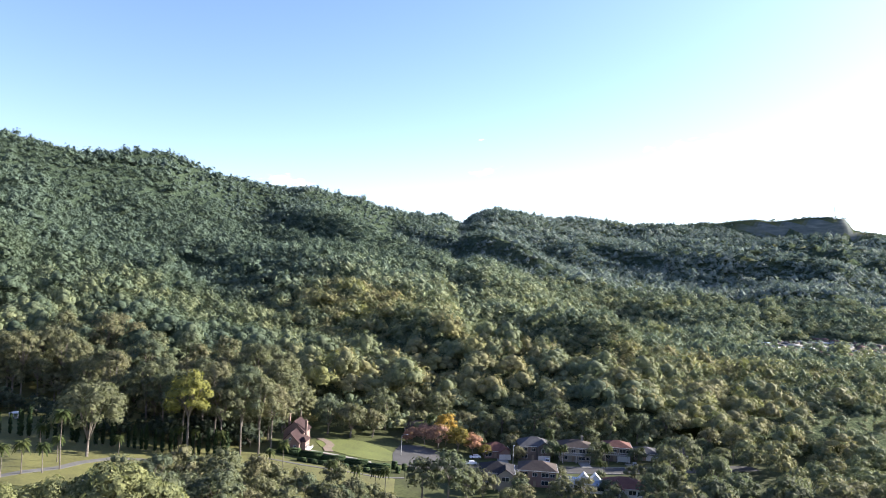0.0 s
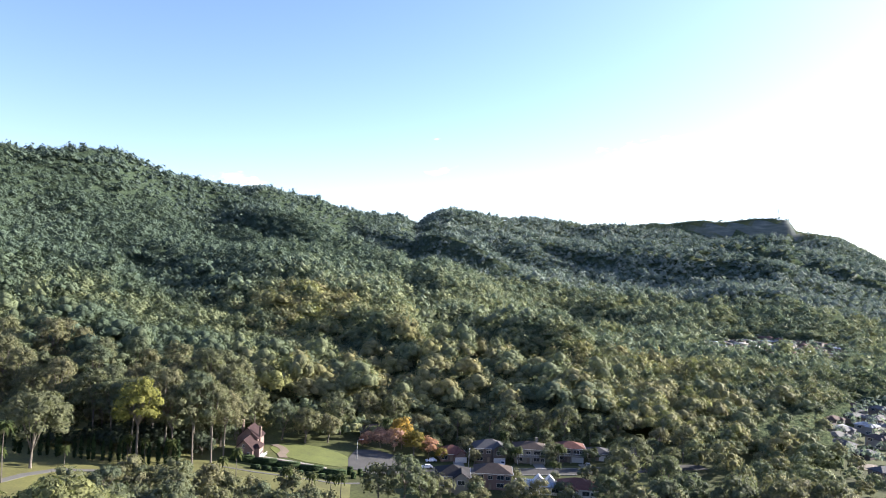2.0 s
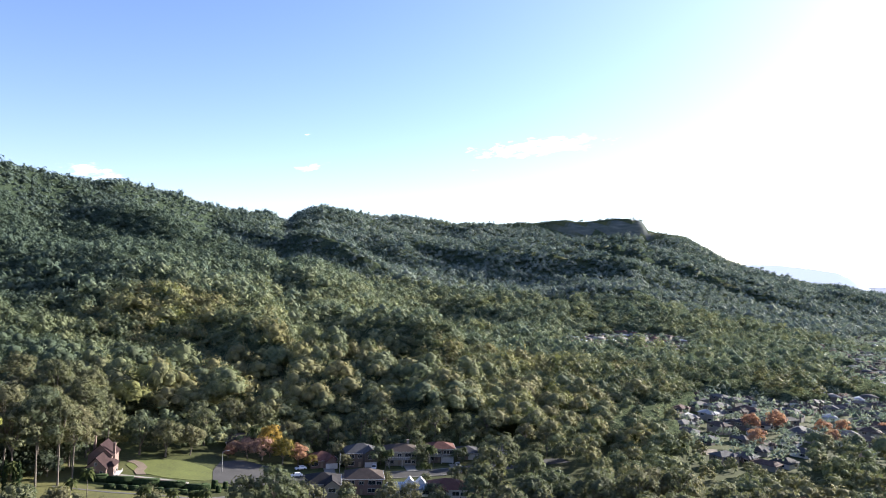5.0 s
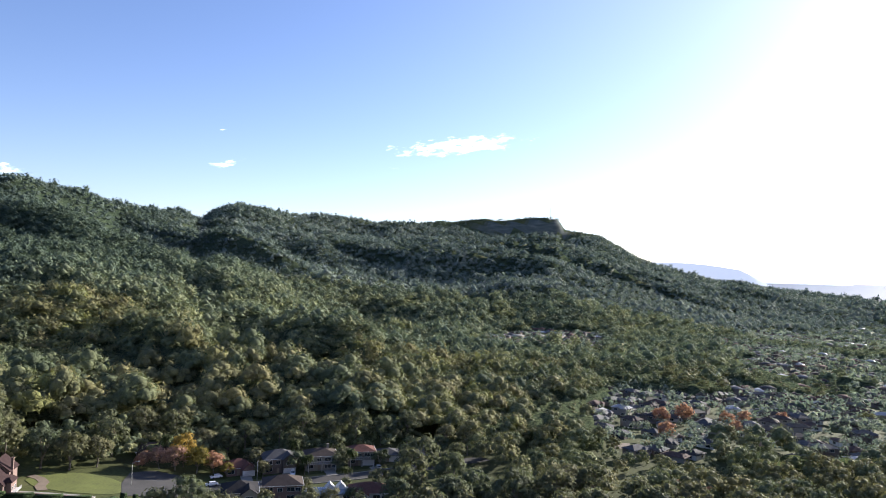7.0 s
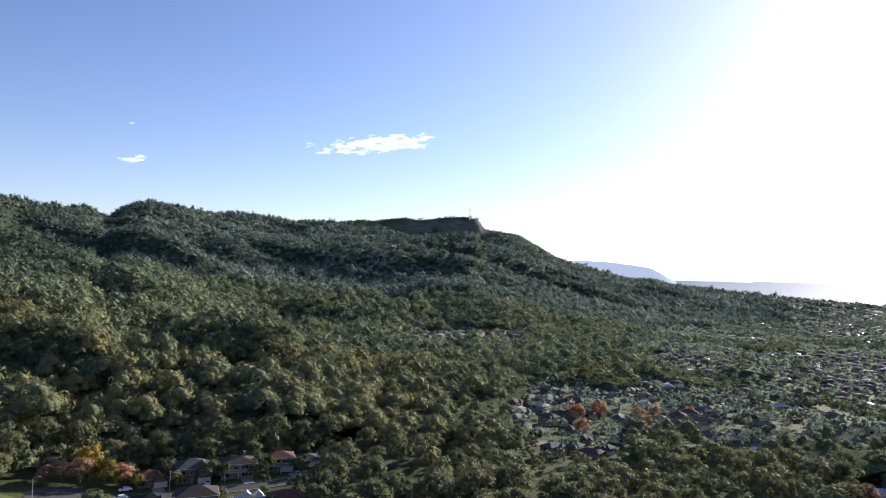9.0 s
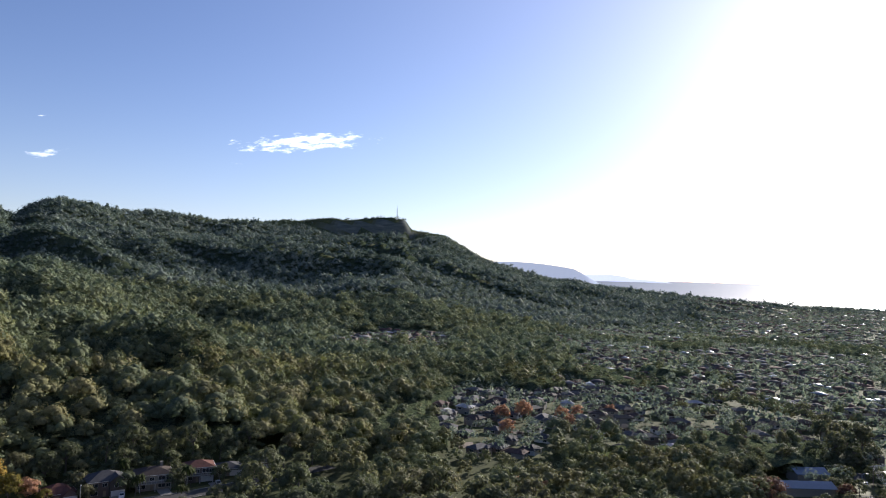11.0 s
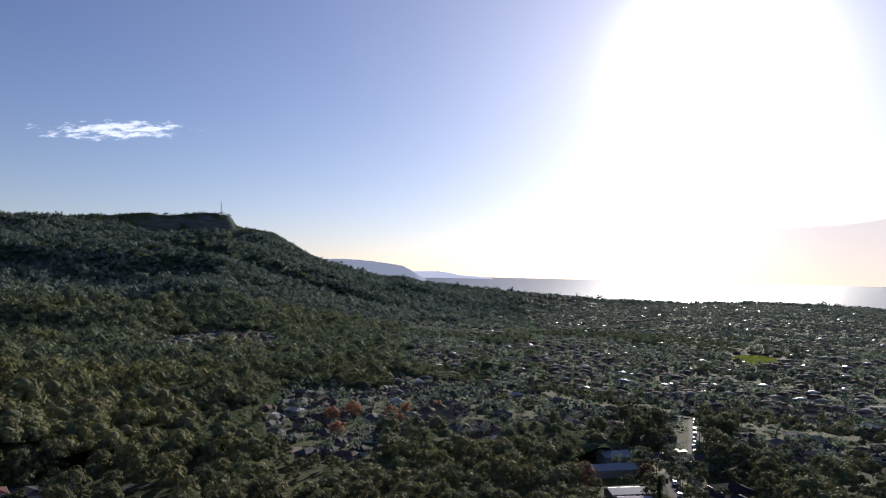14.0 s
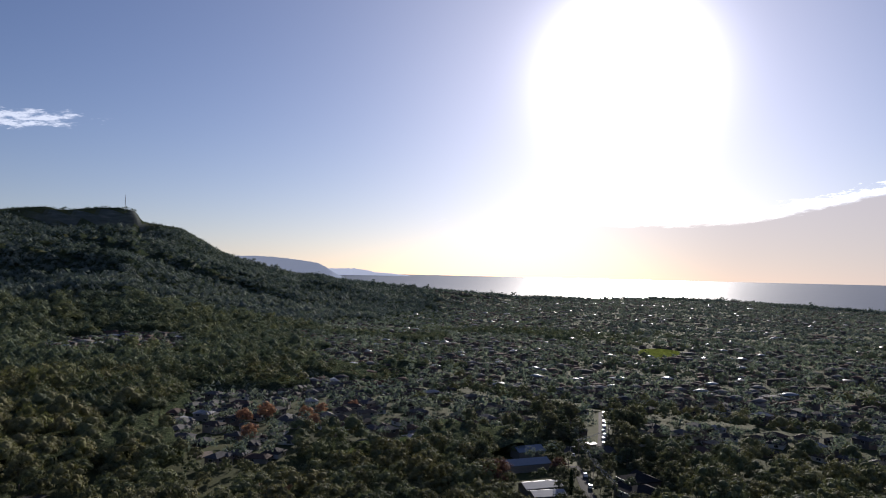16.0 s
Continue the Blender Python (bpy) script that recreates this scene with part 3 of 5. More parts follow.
def canopies(count, *args, **kw):
    return [canopy(np.random.RandomState(80 + k), *args, **kw) for k in range(count)]


NEAR_GARDEN = canopies(8, 2, 96, 1.15, radius=7.5, height=15, segs=4, rings=1)
GARDEN = canopies(8, 1, 18, 2.4, radius=7.5, height=15, segs=4, rings=1)
FAR_GARDEN = canopies(8, 1, 9, 3.2, radius=8.0, height=15, segs=4, rings=1)
forest("near_woods", 345, 470, 9.8, canopies(12, 7, 370, 0.66, radius=5.9, height=17, segs=5, rings=2, shell=0.8, flat=0.9, core=0.64), "dense eucalypt forest on the lower slope", garden=NEAR_GARDEN)
forest("near_woods", 470, 660, 10.2, canopies(16, 5, 185, 0.86, radius=6.0, height=17, segs=5, rings=1, shell=0.82, flat=0.9, core=0.68), "dense eucalypt forest above the lower slope", garden=GARDEN)
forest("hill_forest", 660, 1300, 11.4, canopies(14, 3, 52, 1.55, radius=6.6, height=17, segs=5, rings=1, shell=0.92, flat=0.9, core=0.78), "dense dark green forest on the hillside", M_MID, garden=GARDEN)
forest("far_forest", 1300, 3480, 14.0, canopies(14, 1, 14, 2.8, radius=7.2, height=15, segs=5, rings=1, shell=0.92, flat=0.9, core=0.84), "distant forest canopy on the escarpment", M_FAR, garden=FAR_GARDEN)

# added leafy sheet closing the gaps between crowns; its dark tint paints in shade
azs, rs = np.arange(-40, 64, 0.5), np.geomspace(352, 3350, 135)


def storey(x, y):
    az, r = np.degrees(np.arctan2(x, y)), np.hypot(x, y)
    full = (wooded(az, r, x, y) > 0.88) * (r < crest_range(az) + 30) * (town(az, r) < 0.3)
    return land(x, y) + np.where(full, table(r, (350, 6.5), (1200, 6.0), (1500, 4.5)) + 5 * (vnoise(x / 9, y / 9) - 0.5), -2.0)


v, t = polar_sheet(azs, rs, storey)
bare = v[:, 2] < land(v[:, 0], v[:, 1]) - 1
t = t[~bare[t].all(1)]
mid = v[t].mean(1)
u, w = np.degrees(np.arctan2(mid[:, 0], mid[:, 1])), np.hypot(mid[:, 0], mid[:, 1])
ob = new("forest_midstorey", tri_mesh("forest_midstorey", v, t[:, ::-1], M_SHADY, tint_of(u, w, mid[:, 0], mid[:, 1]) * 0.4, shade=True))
tagged(ob, "added dark leafy sheet for shade between the forest crowns", "forest", kind="stuff")


def edge_keep(az, r, x, y):
    back = np.where(x < -62, 288.0, np.where(x < -14, 297.0, 308.0))
    return ((y > back) & (r > 285) & (x < 112)) * 0.85


p = scatter(-36, 21, 285, 378, 5.0, edge_keep)
plant("understorey", canopies(6, 3, 44, 0.75, height=7.5, radius=3.6), np.stack([p[:, 2], p[:, 3], land(p[:, 2], p[:, 3]) - 0.4, 0.6 + 0.7 * RNG.rand(len(p))], -1), np.clip(0.15 + RNG.rand(len(p)) * 0.6, 0, 1), M_WOODS, "dark shrubs under the forest edge")

# ---- shapes and parts ----
class Shape:
    """Gathers the faces of one part."""

    def __init__(self):
        self.v, self.f, self.m = [], [], []

    def add(self, verts, faces, slot=0):
        k = len(self.v)
        self.v += [tuple(p) for p in verts]
        self.f += [tuple(i + k for i in f) for f in faces]
        self.m += [slot] * len(faces)
        return self

    def box(self, x0, x1, y0, y1, z0, z1, slot=0):
        v = [(x, y, z) for z in (z0, z1) for x, y in ((x0, y0), (x1, y0), (x1, y1), (x0, y1))]
        return self.add(v, [(3, 2, 1, 0), (4, 5, 6, 7), (0, 1, 5, 4), (1, 2, 6, 5), (2, 3, 7, 6), (3, 0, 4, 7)], slot)

    def hip(self, x0, x1, y0, y1, z, h, thick=0.18, slot=0):
        """A hipped roof with an eaves board."""
        w, d = x1 - x0, y1 - y0
        c = min(w, d) / 2
        if w >= d:
            ridge = [(x0 + c, y0 + c, z + h), (x1 - c, y0 + c, z + h)]
            faces = [(4, 5, 9, 8), (5, 6, 9), (6, 7, 8, 9), (7, 4, 8)]
        else:
            ridge = [(x0 + c, y0 + c, z + h), (x0 + c, y1 - c, z + h)]
            faces = [(4, 5, 8), (5, 6, 9, 8), (6, 7, 9), (7, 4, 8, 9)]
        v = [(x, y, q) for q in (z - thick, z) for x, y in ((x0, y0), (x1, y0), (x1, y1), (x0, y1))] + ridge
        return self.add(v, faces + [(3, 2, 1, 0), (0, 1, 5, 4), (1, 2, 6, 5), (2, 3, 7, 6), (3, 0, 4, 7)], slot)

    def gable(self, x0, x1, y0, y1, z, h, along="y", thick=0.2, slot=0):
        """Two sloping slabs that meet in a ridge."""
        if along == "y":
            m = (x0 + x1) / 2
            prof = [(x0, z), (m, z + h), (x1, z), (x1, z - thick), (m, z + h - thick), (x0, z - thick)]
            v = [(p[0], y, p[1]) for y in (y0, y1) for p in prof]
        else:
            m = (y0 + y1) / 2
            prof = [(y0, z), (m, z + h), (y1, z), (y1, z - thick), (m, z + h - thick), (y0, z - thick)]
            v = [(x, p[0], p[1]) for x in (x1, x0) for p in prof]
        f = [(0, 6, 7, 1), (1, 7, 8, 2), (2, 8, 9, 3), (3, 9, 10, 4), (4, 10, 11, 5), (5, 11, 6, 0), (0, 1, 4, 5), (1, 2, 3, 4), (6, 11, 10, 7), (7, 10, 9, 8)]
        return self.add(v, [g[::-1] for g in f], slot)

    def pediment(self, x0, x1, y0, y1, z, h, slot=0):
        """The triangular wall under a gable that runs along y."""
        m = (x0 + x1) / 2
        v = [(x0, y0, z), (x1, y0, z), (m, y0, z + h), (x0, y1, z), (x1, y1, z), (m, y1, z + h)]
        return self.add(v, [(0, 1, 2), (5, 4, 3), (0, 3, 4, 1), (1, 4, 5, 2), (2, 5, 3, 0)], slot)

    def tube(self, path, radii, sides=6, slot=0):
        """A round bar along a path of points."""
        rings = []
        for k, p in enumerate(path):
            p = Vector(p)
            d = Vector(path[min(k + 1, len(path) - 1)]) - Vector(path[max(k - 1, 0)])
            q = d.to_track_quat("Z", "Y")
            r = radii[k] if isinstance(radii, (list, tuple)) else radii
            rings += [tuple(p + q @ Vector((math.cos(a) * r, math.sin(a) * r, 0))) for a in (i * 2 * math.pi / sides for i in range(sides))]
        f = []
        for k in range(len(path) - 1):
            for i in range(sides):
                j = (i + 1) % sides
                f.append((k * sides + i, k * sides + j, (k + 1) * sides + j, (k + 1) * sides + i))
        f += [tuple(range(sides))[::-1], tuple(range((len(path) - 1) * sides, len(path) * sides))]
        return self.add(rings, f, slot)

    def mesh(self, name, mats):
        me = bpy.data.meshes.new(name)
        me.from_pydata(self.v, [], self.f)
        for m in mats if isinstance(mats, (list, tuple)) else [mats]:
            me.materials.append(m)
        me.polygons.foreach_set("material_index", np.array(self.m, np.int32))
        me.update()
        return me


def part(name, shape, mats, parent, label="", at=None):
    me = shape if isinstance(shape, bpy.types.Mesh) else shape.mesh(name, mats)
    ob = new(name, me)
    ob.parent = parent
    if at is not None:
        ob.location = at
    return tagged(ob, label)


def thing(name, label, category, group="", at=(0, 0, 0), turn=0.0, size=1.0):
    ob = new(name)
    ob.location, ob.rotation_euler, ob.scale = at, (0, 0, radians(turn)), (size,) * 3
    return tagged(ob, label, category, group)


def draped(name, outline, lift, mat, label, category, step=2.5, kind="structure"):
    """A sheet over an outline in plan that follows the ground."""
    bm = bmesh.new()
    poly = [Vector((x, y, 0)) for x, y in outline]
    bm.faces.new([bm.verts.new(p) for p in poly])
    x0, x1 = min(p.x for p in poly), max(p.x for p in poly)
    y0, y1 = min(p.y for p in poly), max(p.y for p in poly)
    for k in range(1, int((x1 - x0) / step)):
        bmesh.ops.bisect_plane(bm, geom=bm.verts[:] + bm.edges[:] + bm.faces[:], plane_co=(x0 + k * step, 0, 0), plane_no=(1, 0, 0))
    for k in range(1, int((y1 - y0) / step)):
        bmesh.ops.bisect_plane(bm, geom=bm.verts[:] + bm.edges[:] + bm.faces[:], plane_co=(0, y0 + k * step, 0), plane_no=(0, 1, 0))
    z = land(np.array([p.co.x for p in bm.verts]), np.array([p.co.y for p in bm.verts]))
    for p, h in zip(bm.verts, z):
        p.co.z = h + lift
    bmesh.ops.recalc_face_normals(bm, faces=bm.faces)
    up = sum(f.normal.z for f in bm.faces)
    if up < 0:
        bmesh.ops.reverse_faces(bm, faces=bm.faces)
    top = bmesh.ops.extrude_face_region(bm, geom=bm.faces[:])
    for p in [g for g in top["geom"] if isinstance(g, bmesh.types.BMVert)]:
        p.co.z += 0.0
    for p in [p for p in bm.verts if p not in set(top["geom"])]:
        p.co.z -= 0.5
    me = bpy.data.meshes.new(name)
    bm.to_mesh(me)
    bm.free()
    me.materials.append(mat)
    return tagged(new(name, me), label, category, kind=kind)


def ribbon(points, width):
    """The outline of a strip of that width along a line in plan."""
    left, right = [], []
    for k, (x, y) in enumerate(points):
        a, b = points[max(k - 1, 0)], points[min(k + 1, len(points) - 1)]
        d = Vector((b[0] - a[0], b[1] - a[1])).normalized()
        left.append((x - d.y * width / 2, y + d.x * width / 2))
        right.append((x + d.y * width / 2, y - d.x * width / 2))
    return left + right[::-1]


M_BRICK = surface("red_brown_brick", (0.165, 0.112, 0.096), 0.9, grain=5, vary=0.3, big=0.5)
M_BRICKS = surface("house_brick", (0.14, 0.118, 0.105), 0.9, grain=5, vary=0.25, random_tint=0.7)
M_CREAM = surface("cream_render", (0.205, 0.19, 0.165), 0.85, grain=4, vary=0.12)
M_WHITE = surface("white_paint", (0.5, 0.495, 0.48), 0.6, grain=3, vary=0.06)
M_TRIM = surface("white_trim", (0.5, 0.5, 0.49), 0.5, vary=0.06)
M_GLASS = surface("window_glass", (0.02, 0.025, 0.03), 0.08, vary=0.1, spec=0.6)
M_MAROON = surface("dark_maroon_tiles", (0.040, 0.026, 0.026), 0.95, spec=0.05, grain=6, vary=0.35)
M_CHARCOAL = surface("charcoal_tiles", (0.026, 0.025, 0.027), 0.9, spec=0.1, grain=6, vary=0.35)
M_REDTILE = surface("red_tiles", (0.125, 0.06, 0.048), 0.9, spec=0.1, grain=6, vary=0.35)
M_BROWNTILE = surface("brown_tiles", (0.068, 0.054, 0.047), 0.9, spec=0.1, grain=6, vary=0.35)
M_GREYTILE = surface("grey_tiles", (0.07, 0.07, 0.074), 0.9, spec=0.1, grain=6, vary=0.3)
M_LIGHTTILE = surface("weathered_light_tiles", (0.19, 0.185, 0.18), 0.9, spec=0.1, grain=6, vary=0.3)
M_TERRACOTTA = surface("terracotta_tiles", (0.15, 0.095, 0.075), 0.9, spec=0.1, grain=6, vary=0.3)
M_BLUEROOF = surface("blue_metal_roof", (0.13, 0.175, 0.23), 0.5, metal=0.1, vary=0.12)
M_PALEROOF = surface("pale_metal_roof", (0.36, 0.365, 0.37), 0.42, metal=0.3, vary=0.12)
M_ASPHALT = surface("asphalt", (0.065, 0.063, 0.062), 0.9, spec=0.12, grain=2, vary=0.25, big=0.15)
M_CONCRETE = surface("concrete", (0.24, 0.225, 0.2), 0.85, grain=3, vary=0.2)
M_PATH = surface("worn_grey_path", (0.085, 0.082, 0.078), 0.9, grain=3, vary=0.25)
M_DIRT = surface("bare_earth", (0.15, 0.115, 0.085), 0.95, grain=2, vary=0.3)
M_STEEL = surface("galvanised_steel", (0.40, 0.41, 0.42), 0.5, metal=0.6, vary=0.15)
M_TIMBER = surface("weathered_timber", (0.20, 0.16, 0.12), 0.9, vary=0.3)
M_RUBBER = surface("tyre_rubber", (0.02, 0.02, 0.02), 0.9, vary=0.1)
M_CARWHITE = surface("white_car_paint", (0.75, 0.75, 0.76), 0.25, vary=0.03, spec=0.6)
M_CARGREY = surface("silver_car_paint", (0.35, 0.36, 0.38), 0.3, metal=0.5, vary=0.05)
M_HEDGE = foliage("hedge_leaves", ((0.0, (0.03, 0.05, 0.022)), (1.0, (0.045, 0.07, 0.03))), by="object", passing=0.15)
M_PALM = foliage("palm_fronds", ((0.0, (0.045, 0.062, 0.022)), (1.0, (0.07, 0.085, 0.03))), by="object")
M_SOLAR = surface("solar_panel", (0.015, 0.02, 0.05), 0.15, vary=0.2, spec=0.6)

# roof colours that differ from house to house
M_ROOFS, nd = material("mixed_roof_tiles")
rnd = nd.add("ShaderNodeObjectInfo").outputs["Random"]
tone = nd.add("ShaderNodeValToRGB", Fac=rnd)
tone.color_ramp.interpolation = "CONSTANT"
for k, (p, c) in enumerate(((0.0, (0.085, 0.085, 0.09)), (0.25, (0.052, 0.052, 0.056)), (0.45, (0.078, 0.062, 0.055)), (0.66, (0.105, 0.070, 0.060)), (0.78, (0.14, 0.135, 0.13)), (0.95, (0.36, 0.36, 0.37)))):
    if k > 1:
        tone.color_ramp.elements.new(p)
    tone.color_ramp.elements[k].position, tone.color_ramp.elements[k].color = p, (*c, 1)
pos = nd.add("ShaderNodeNewGeometry").outputs["Position"]
grime = nd.ramp(nd.noise(0.7, 5.0, pos), ((0.3, (0.65, 0.65, 0.65)), (0.7, (1.15, 1.15, 1.15))))
bsdf = nd.add("ShaderNodeBsdfPrincipled", Base_Color=nd.mix(1.0, tone.outputs[0], grime, "MULTIPLY"), Roughness=0.75)
bsdf.inputs["Specular IOR Level"].default_value = 0.06
finish(nd, bsdf.outputs[0])


# ---- houses ----
def window_shape(w, h):
    s = Shape()
    s.box(-w / 2 - 0.08, w / 2 + 0.08, -0.05, 0.05, -0.08, 0.0).box(-w / 2 - 0.08, w / 2 + 0.08, -0.05, 0.05, h, h + 0.08)
    s.box(-w / 2 - 0.08, -w / 2, -0.05, 0.05, 0, h).box(w / 2, w / 2 + 0.08, -0.05, 0.05, 0, h).box(-0.03, 0.03, -0.04, 0.04, 0, h)
    return s.mesh("window_frame", M_TRIM), Shape().box(-w / 2, w / 2, -0.02, 0.03, 0, h).mesh("pane", M_GLASS)


WINDOWS = {size: window_shape(*size) for size in ((1.6, 1.2), (2.4, 1.4), (0.9, 1.2), (1.2, 1.6))}


def window(parent, size, x, y, z, turn=0.0):
    f, p = WINDOWS[size]
    ob = new("window", f)
    ob.parent, ob.location, ob.rotation_euler = parent, (x, y, z), (0, 0, radians(turn))
    pane = new("pane", p)
    pane.parent = ob
    return ob


def house(label, x, y, turn, w, d, storeys, wall, roof, rise=2.3, wing=0.0, garage=True, balcony=False, chimney=False, group="houses along the street", drop=0.0, z=None):
    """A suburban house: front towards -y before its turn."""
    z = ground_at(x, y) if z is None else z
    h = 2.75 * storeys + 0.2 - drop
    root = thing("house", label, "house", group, (x, y, z), turn)
    part("wall", Shape().box(-w / 2, w / 2, -d / 2, d / 2, -2.0, h), wall, root)
    part("roof", Shape().hip(-w / 2 - 0.6, w / 2 + 0.6, -d / 2 - 0.6, d / 2 + 0.6, h + 0.1, rise), roof, root)
    part("gutter", Shape().box(-w / 2 - 0.7, w / 2 + 0.7, -d / 2 - 0.72, -d / 2 - 0.6, h - 0.06, h + 0.08).box(w / 2 + 0.6, w / 2 + 0.72, -d / 2 - 0.6, d / 2 + 0.6, h - 0.06, h + 0.08), M_TRIM, root)
    front = -d / 2
    if wing:
        gw, gx = w * 0.42, w * (0.26 if wing > 0 else -0.26)
        g0 = -d / 2 - abs(wing)
        part("front_wing", Shape().box(gx - gw / 2, gx + gw / 2, g0, -d / 2 + 0.5, -2.0, h - 0.15).pediment(gx - gw / 2, gx + gw / 2, g0, g0 + 0.3, h - 0.15, rise * 0.78), wall, root)
        part("wing_roof", Shape().gable(gx - gw / 2 - 0.5, gx + gw / 2 + 0.5, g0 - 0.5, -d / 2 + d * 0.42, h, rise * 0.8), roof, root)
        window(root, (2.4, 1.4), gx, g0 - 0.03, h - 2.2)
    for s in range(storeys):
        zz = 0.95 + 2.75 * s
        for k, fx in enumerate((-0.36, -0.08, 0.2, 0.4)):
            if wing and abs(fx * w - w * (0.26 if wing > 0 else -0.26)) < w * 0.22:
                continue
            if s == 0 and k == 1:
                part("door", Shape().box(fx * w - 0.5, fx * w + 0.5, front - 0.05, front + 0.05, 0.1, 2.2), M_TIMBER, root)
            elif not (s == 0 and garage and fx > 0):
                window(root, (1.6, 1.2) if k % 2 else (2.4, 1.4), fx * w, front - 0.03, zz)
        for fy in (-0.25, 0.2):
            window(root, (1.6, 1.2), w / 2 + 0.03, fy * d, zz, 90)
            window(root, (0.9, 1.2), -w / 2 - 0.03, fy * d, zz, 90)
    if garage:
        gx = w * (0.26 if wing >= 0 else 0.28)
        gy = -d / 2 - (abs(wing) if wing > 0 else 0)
        door = Shape()
        for k in range(5):
            door.box(gx - 2.4, gx + 2.4, gy - 0.06 - 0.01 * (k % 2), gy + 0.02, 0.05 + k * 0.44, 0.47 + k * 0.44)
        part("garage_door", door, M_TRIM, root, "white panelled garage door")
    if balcony:
        b = part("balcony", Shape().box(-w * 0.45, w * 0.45, front - 1.8, front, 2.75, 2.95), M_CONCRETE, root)
        rail = Shape().box(-w * 0.45, w * 0.45, front - 1.82, front - 1.76, 3.85, 3.95)
        for k in range(14):
            rail.box(-w * 0.45 + k * w * 0.9 / 13 - 0.03, -w * 0.45 + k * w * 0.9 / 13 + 0.03, front - 1.81, front - 1.77, 2.95, 3.85)
        part("railing", rail, M_TRIM, b)
        for fx in (-0.43, 0, 0.43):
            part("post", Shape().box(fx * w - 0.1, fx * w + 0.1, front - 1.75, front - 1.55, -1.5, 2.75), M_TRIM, b)
    if chimney:
        part("chimney", Shape().box(w * 0.2, w * 0.2 + 0.8, 0.2, 1.0, h, h + rise + 1.2).box(w * 0.2 - 0.1, w * 0.2 + 0.9, 0.1, 1.1, h + rise + 1.2, h + rise + 1.4), wall, root)
    return root


house("red brick house with a red tiled gabled roof and garage", 25, 293, 8, 10, 9, 1, M_BRICK, M_REDTILE, 2.6, wing=2.5)
house("two-storey brick house with a grey hipped roof and white garage", 40.5, 293, 4, 12.5, 10, 2, M_BRICKS, M_GREYTILE, 2.6, wing=1.6)
house("two-storey house with a brown roof and a long white balcony", 57.5, 293, -4, 12.5, 10, 2, M_CREAM, M_BROWNTILE, 2.2, balcony=True, garage=False, chimney=True)
house("two-storey brick house with a red-brown roof beside palms", 75, 295, -8, 11, 9, 2, M_BRICKS, M_REDTILE, 1.9, balcony=True)
house("low weatherboard house with a grey-green metal roof", 88, 298, -10, 9, 9, 1, M_CREAM, M_GREYTILE, 1.8)
house("low brick house with a grey roof among trees", 102, 303, -14, 12, 9, 1, M_BRICKS, M_GREYTILE, 1.8)
house("brick house with a brown roof half hidden by a pink tree", -6, 318, 6, 15, 9, 1, M_BRICK, M_BROWNTILE, 2.4, wing=-2.0)
house("two-storey cream house with a charcoal hipped roof", 22.5, 254, -4, 11.5, 11, 2, M_CREAM, M_CHARCOAL, 2.6, wing=2.0, garage=False)
house("two-storey brown brick house with a grey-brown tiled roof", 37.5, 258, -6, 13, 10, 2, M_BRICK, M_BROWNTILE, 2.4, garage=False)
house("white rendered house with a red tiled roof", 67, 251, -10, 13, 10, 1, M_WHITE, M_REDTILE, 2.6, wing=-2.5, garage=False)
house("pale house in the shade of tall gums", -78, 303, 20, 11, 9, 1, M_WHITE, M_GREYTILE, 2.2, chimney=True)

# blue-roofed house with white pointed awnings
z = ground_at(53, 253)
root = thing("house", "white house with blue metal roof and pointed white awnings", "house", "houses along the street", (53, 253, z), -8)
part("wall", Shape().box(-8, 8, -4, 4, -2, 2.9), M_WHITE, root)
part("roof", Shape().gable(-8.5, 8.5, -4.8, 0.4, 3.0, 1.0, "x"), M_BLUEROOF, root, "blue metal roof")
for k in range(8):
    part("solar_panel", Shape().box(-7.5 + k * 0.85, -6.75 + k * 0.85, 0.6, 3.2, 3.15 + 0.01 * k, 3.25), M_SOLAR, root)
for gx in (0.6, 4.6):
    part("awning", Shape().gable(gx - 1.9, gx + 1.9, 1.2, 4.6, 3.1, 2.0).pediment(gx - 1.6, gx + 1.6, 1.3, 1.5, 2.9, 1.8), M_WHITE, root, "pointed white awning")
for fx in (-6, -2, 2, 6):
    window(root, (2.4, 1.4), fx, -4.03, 1.0)


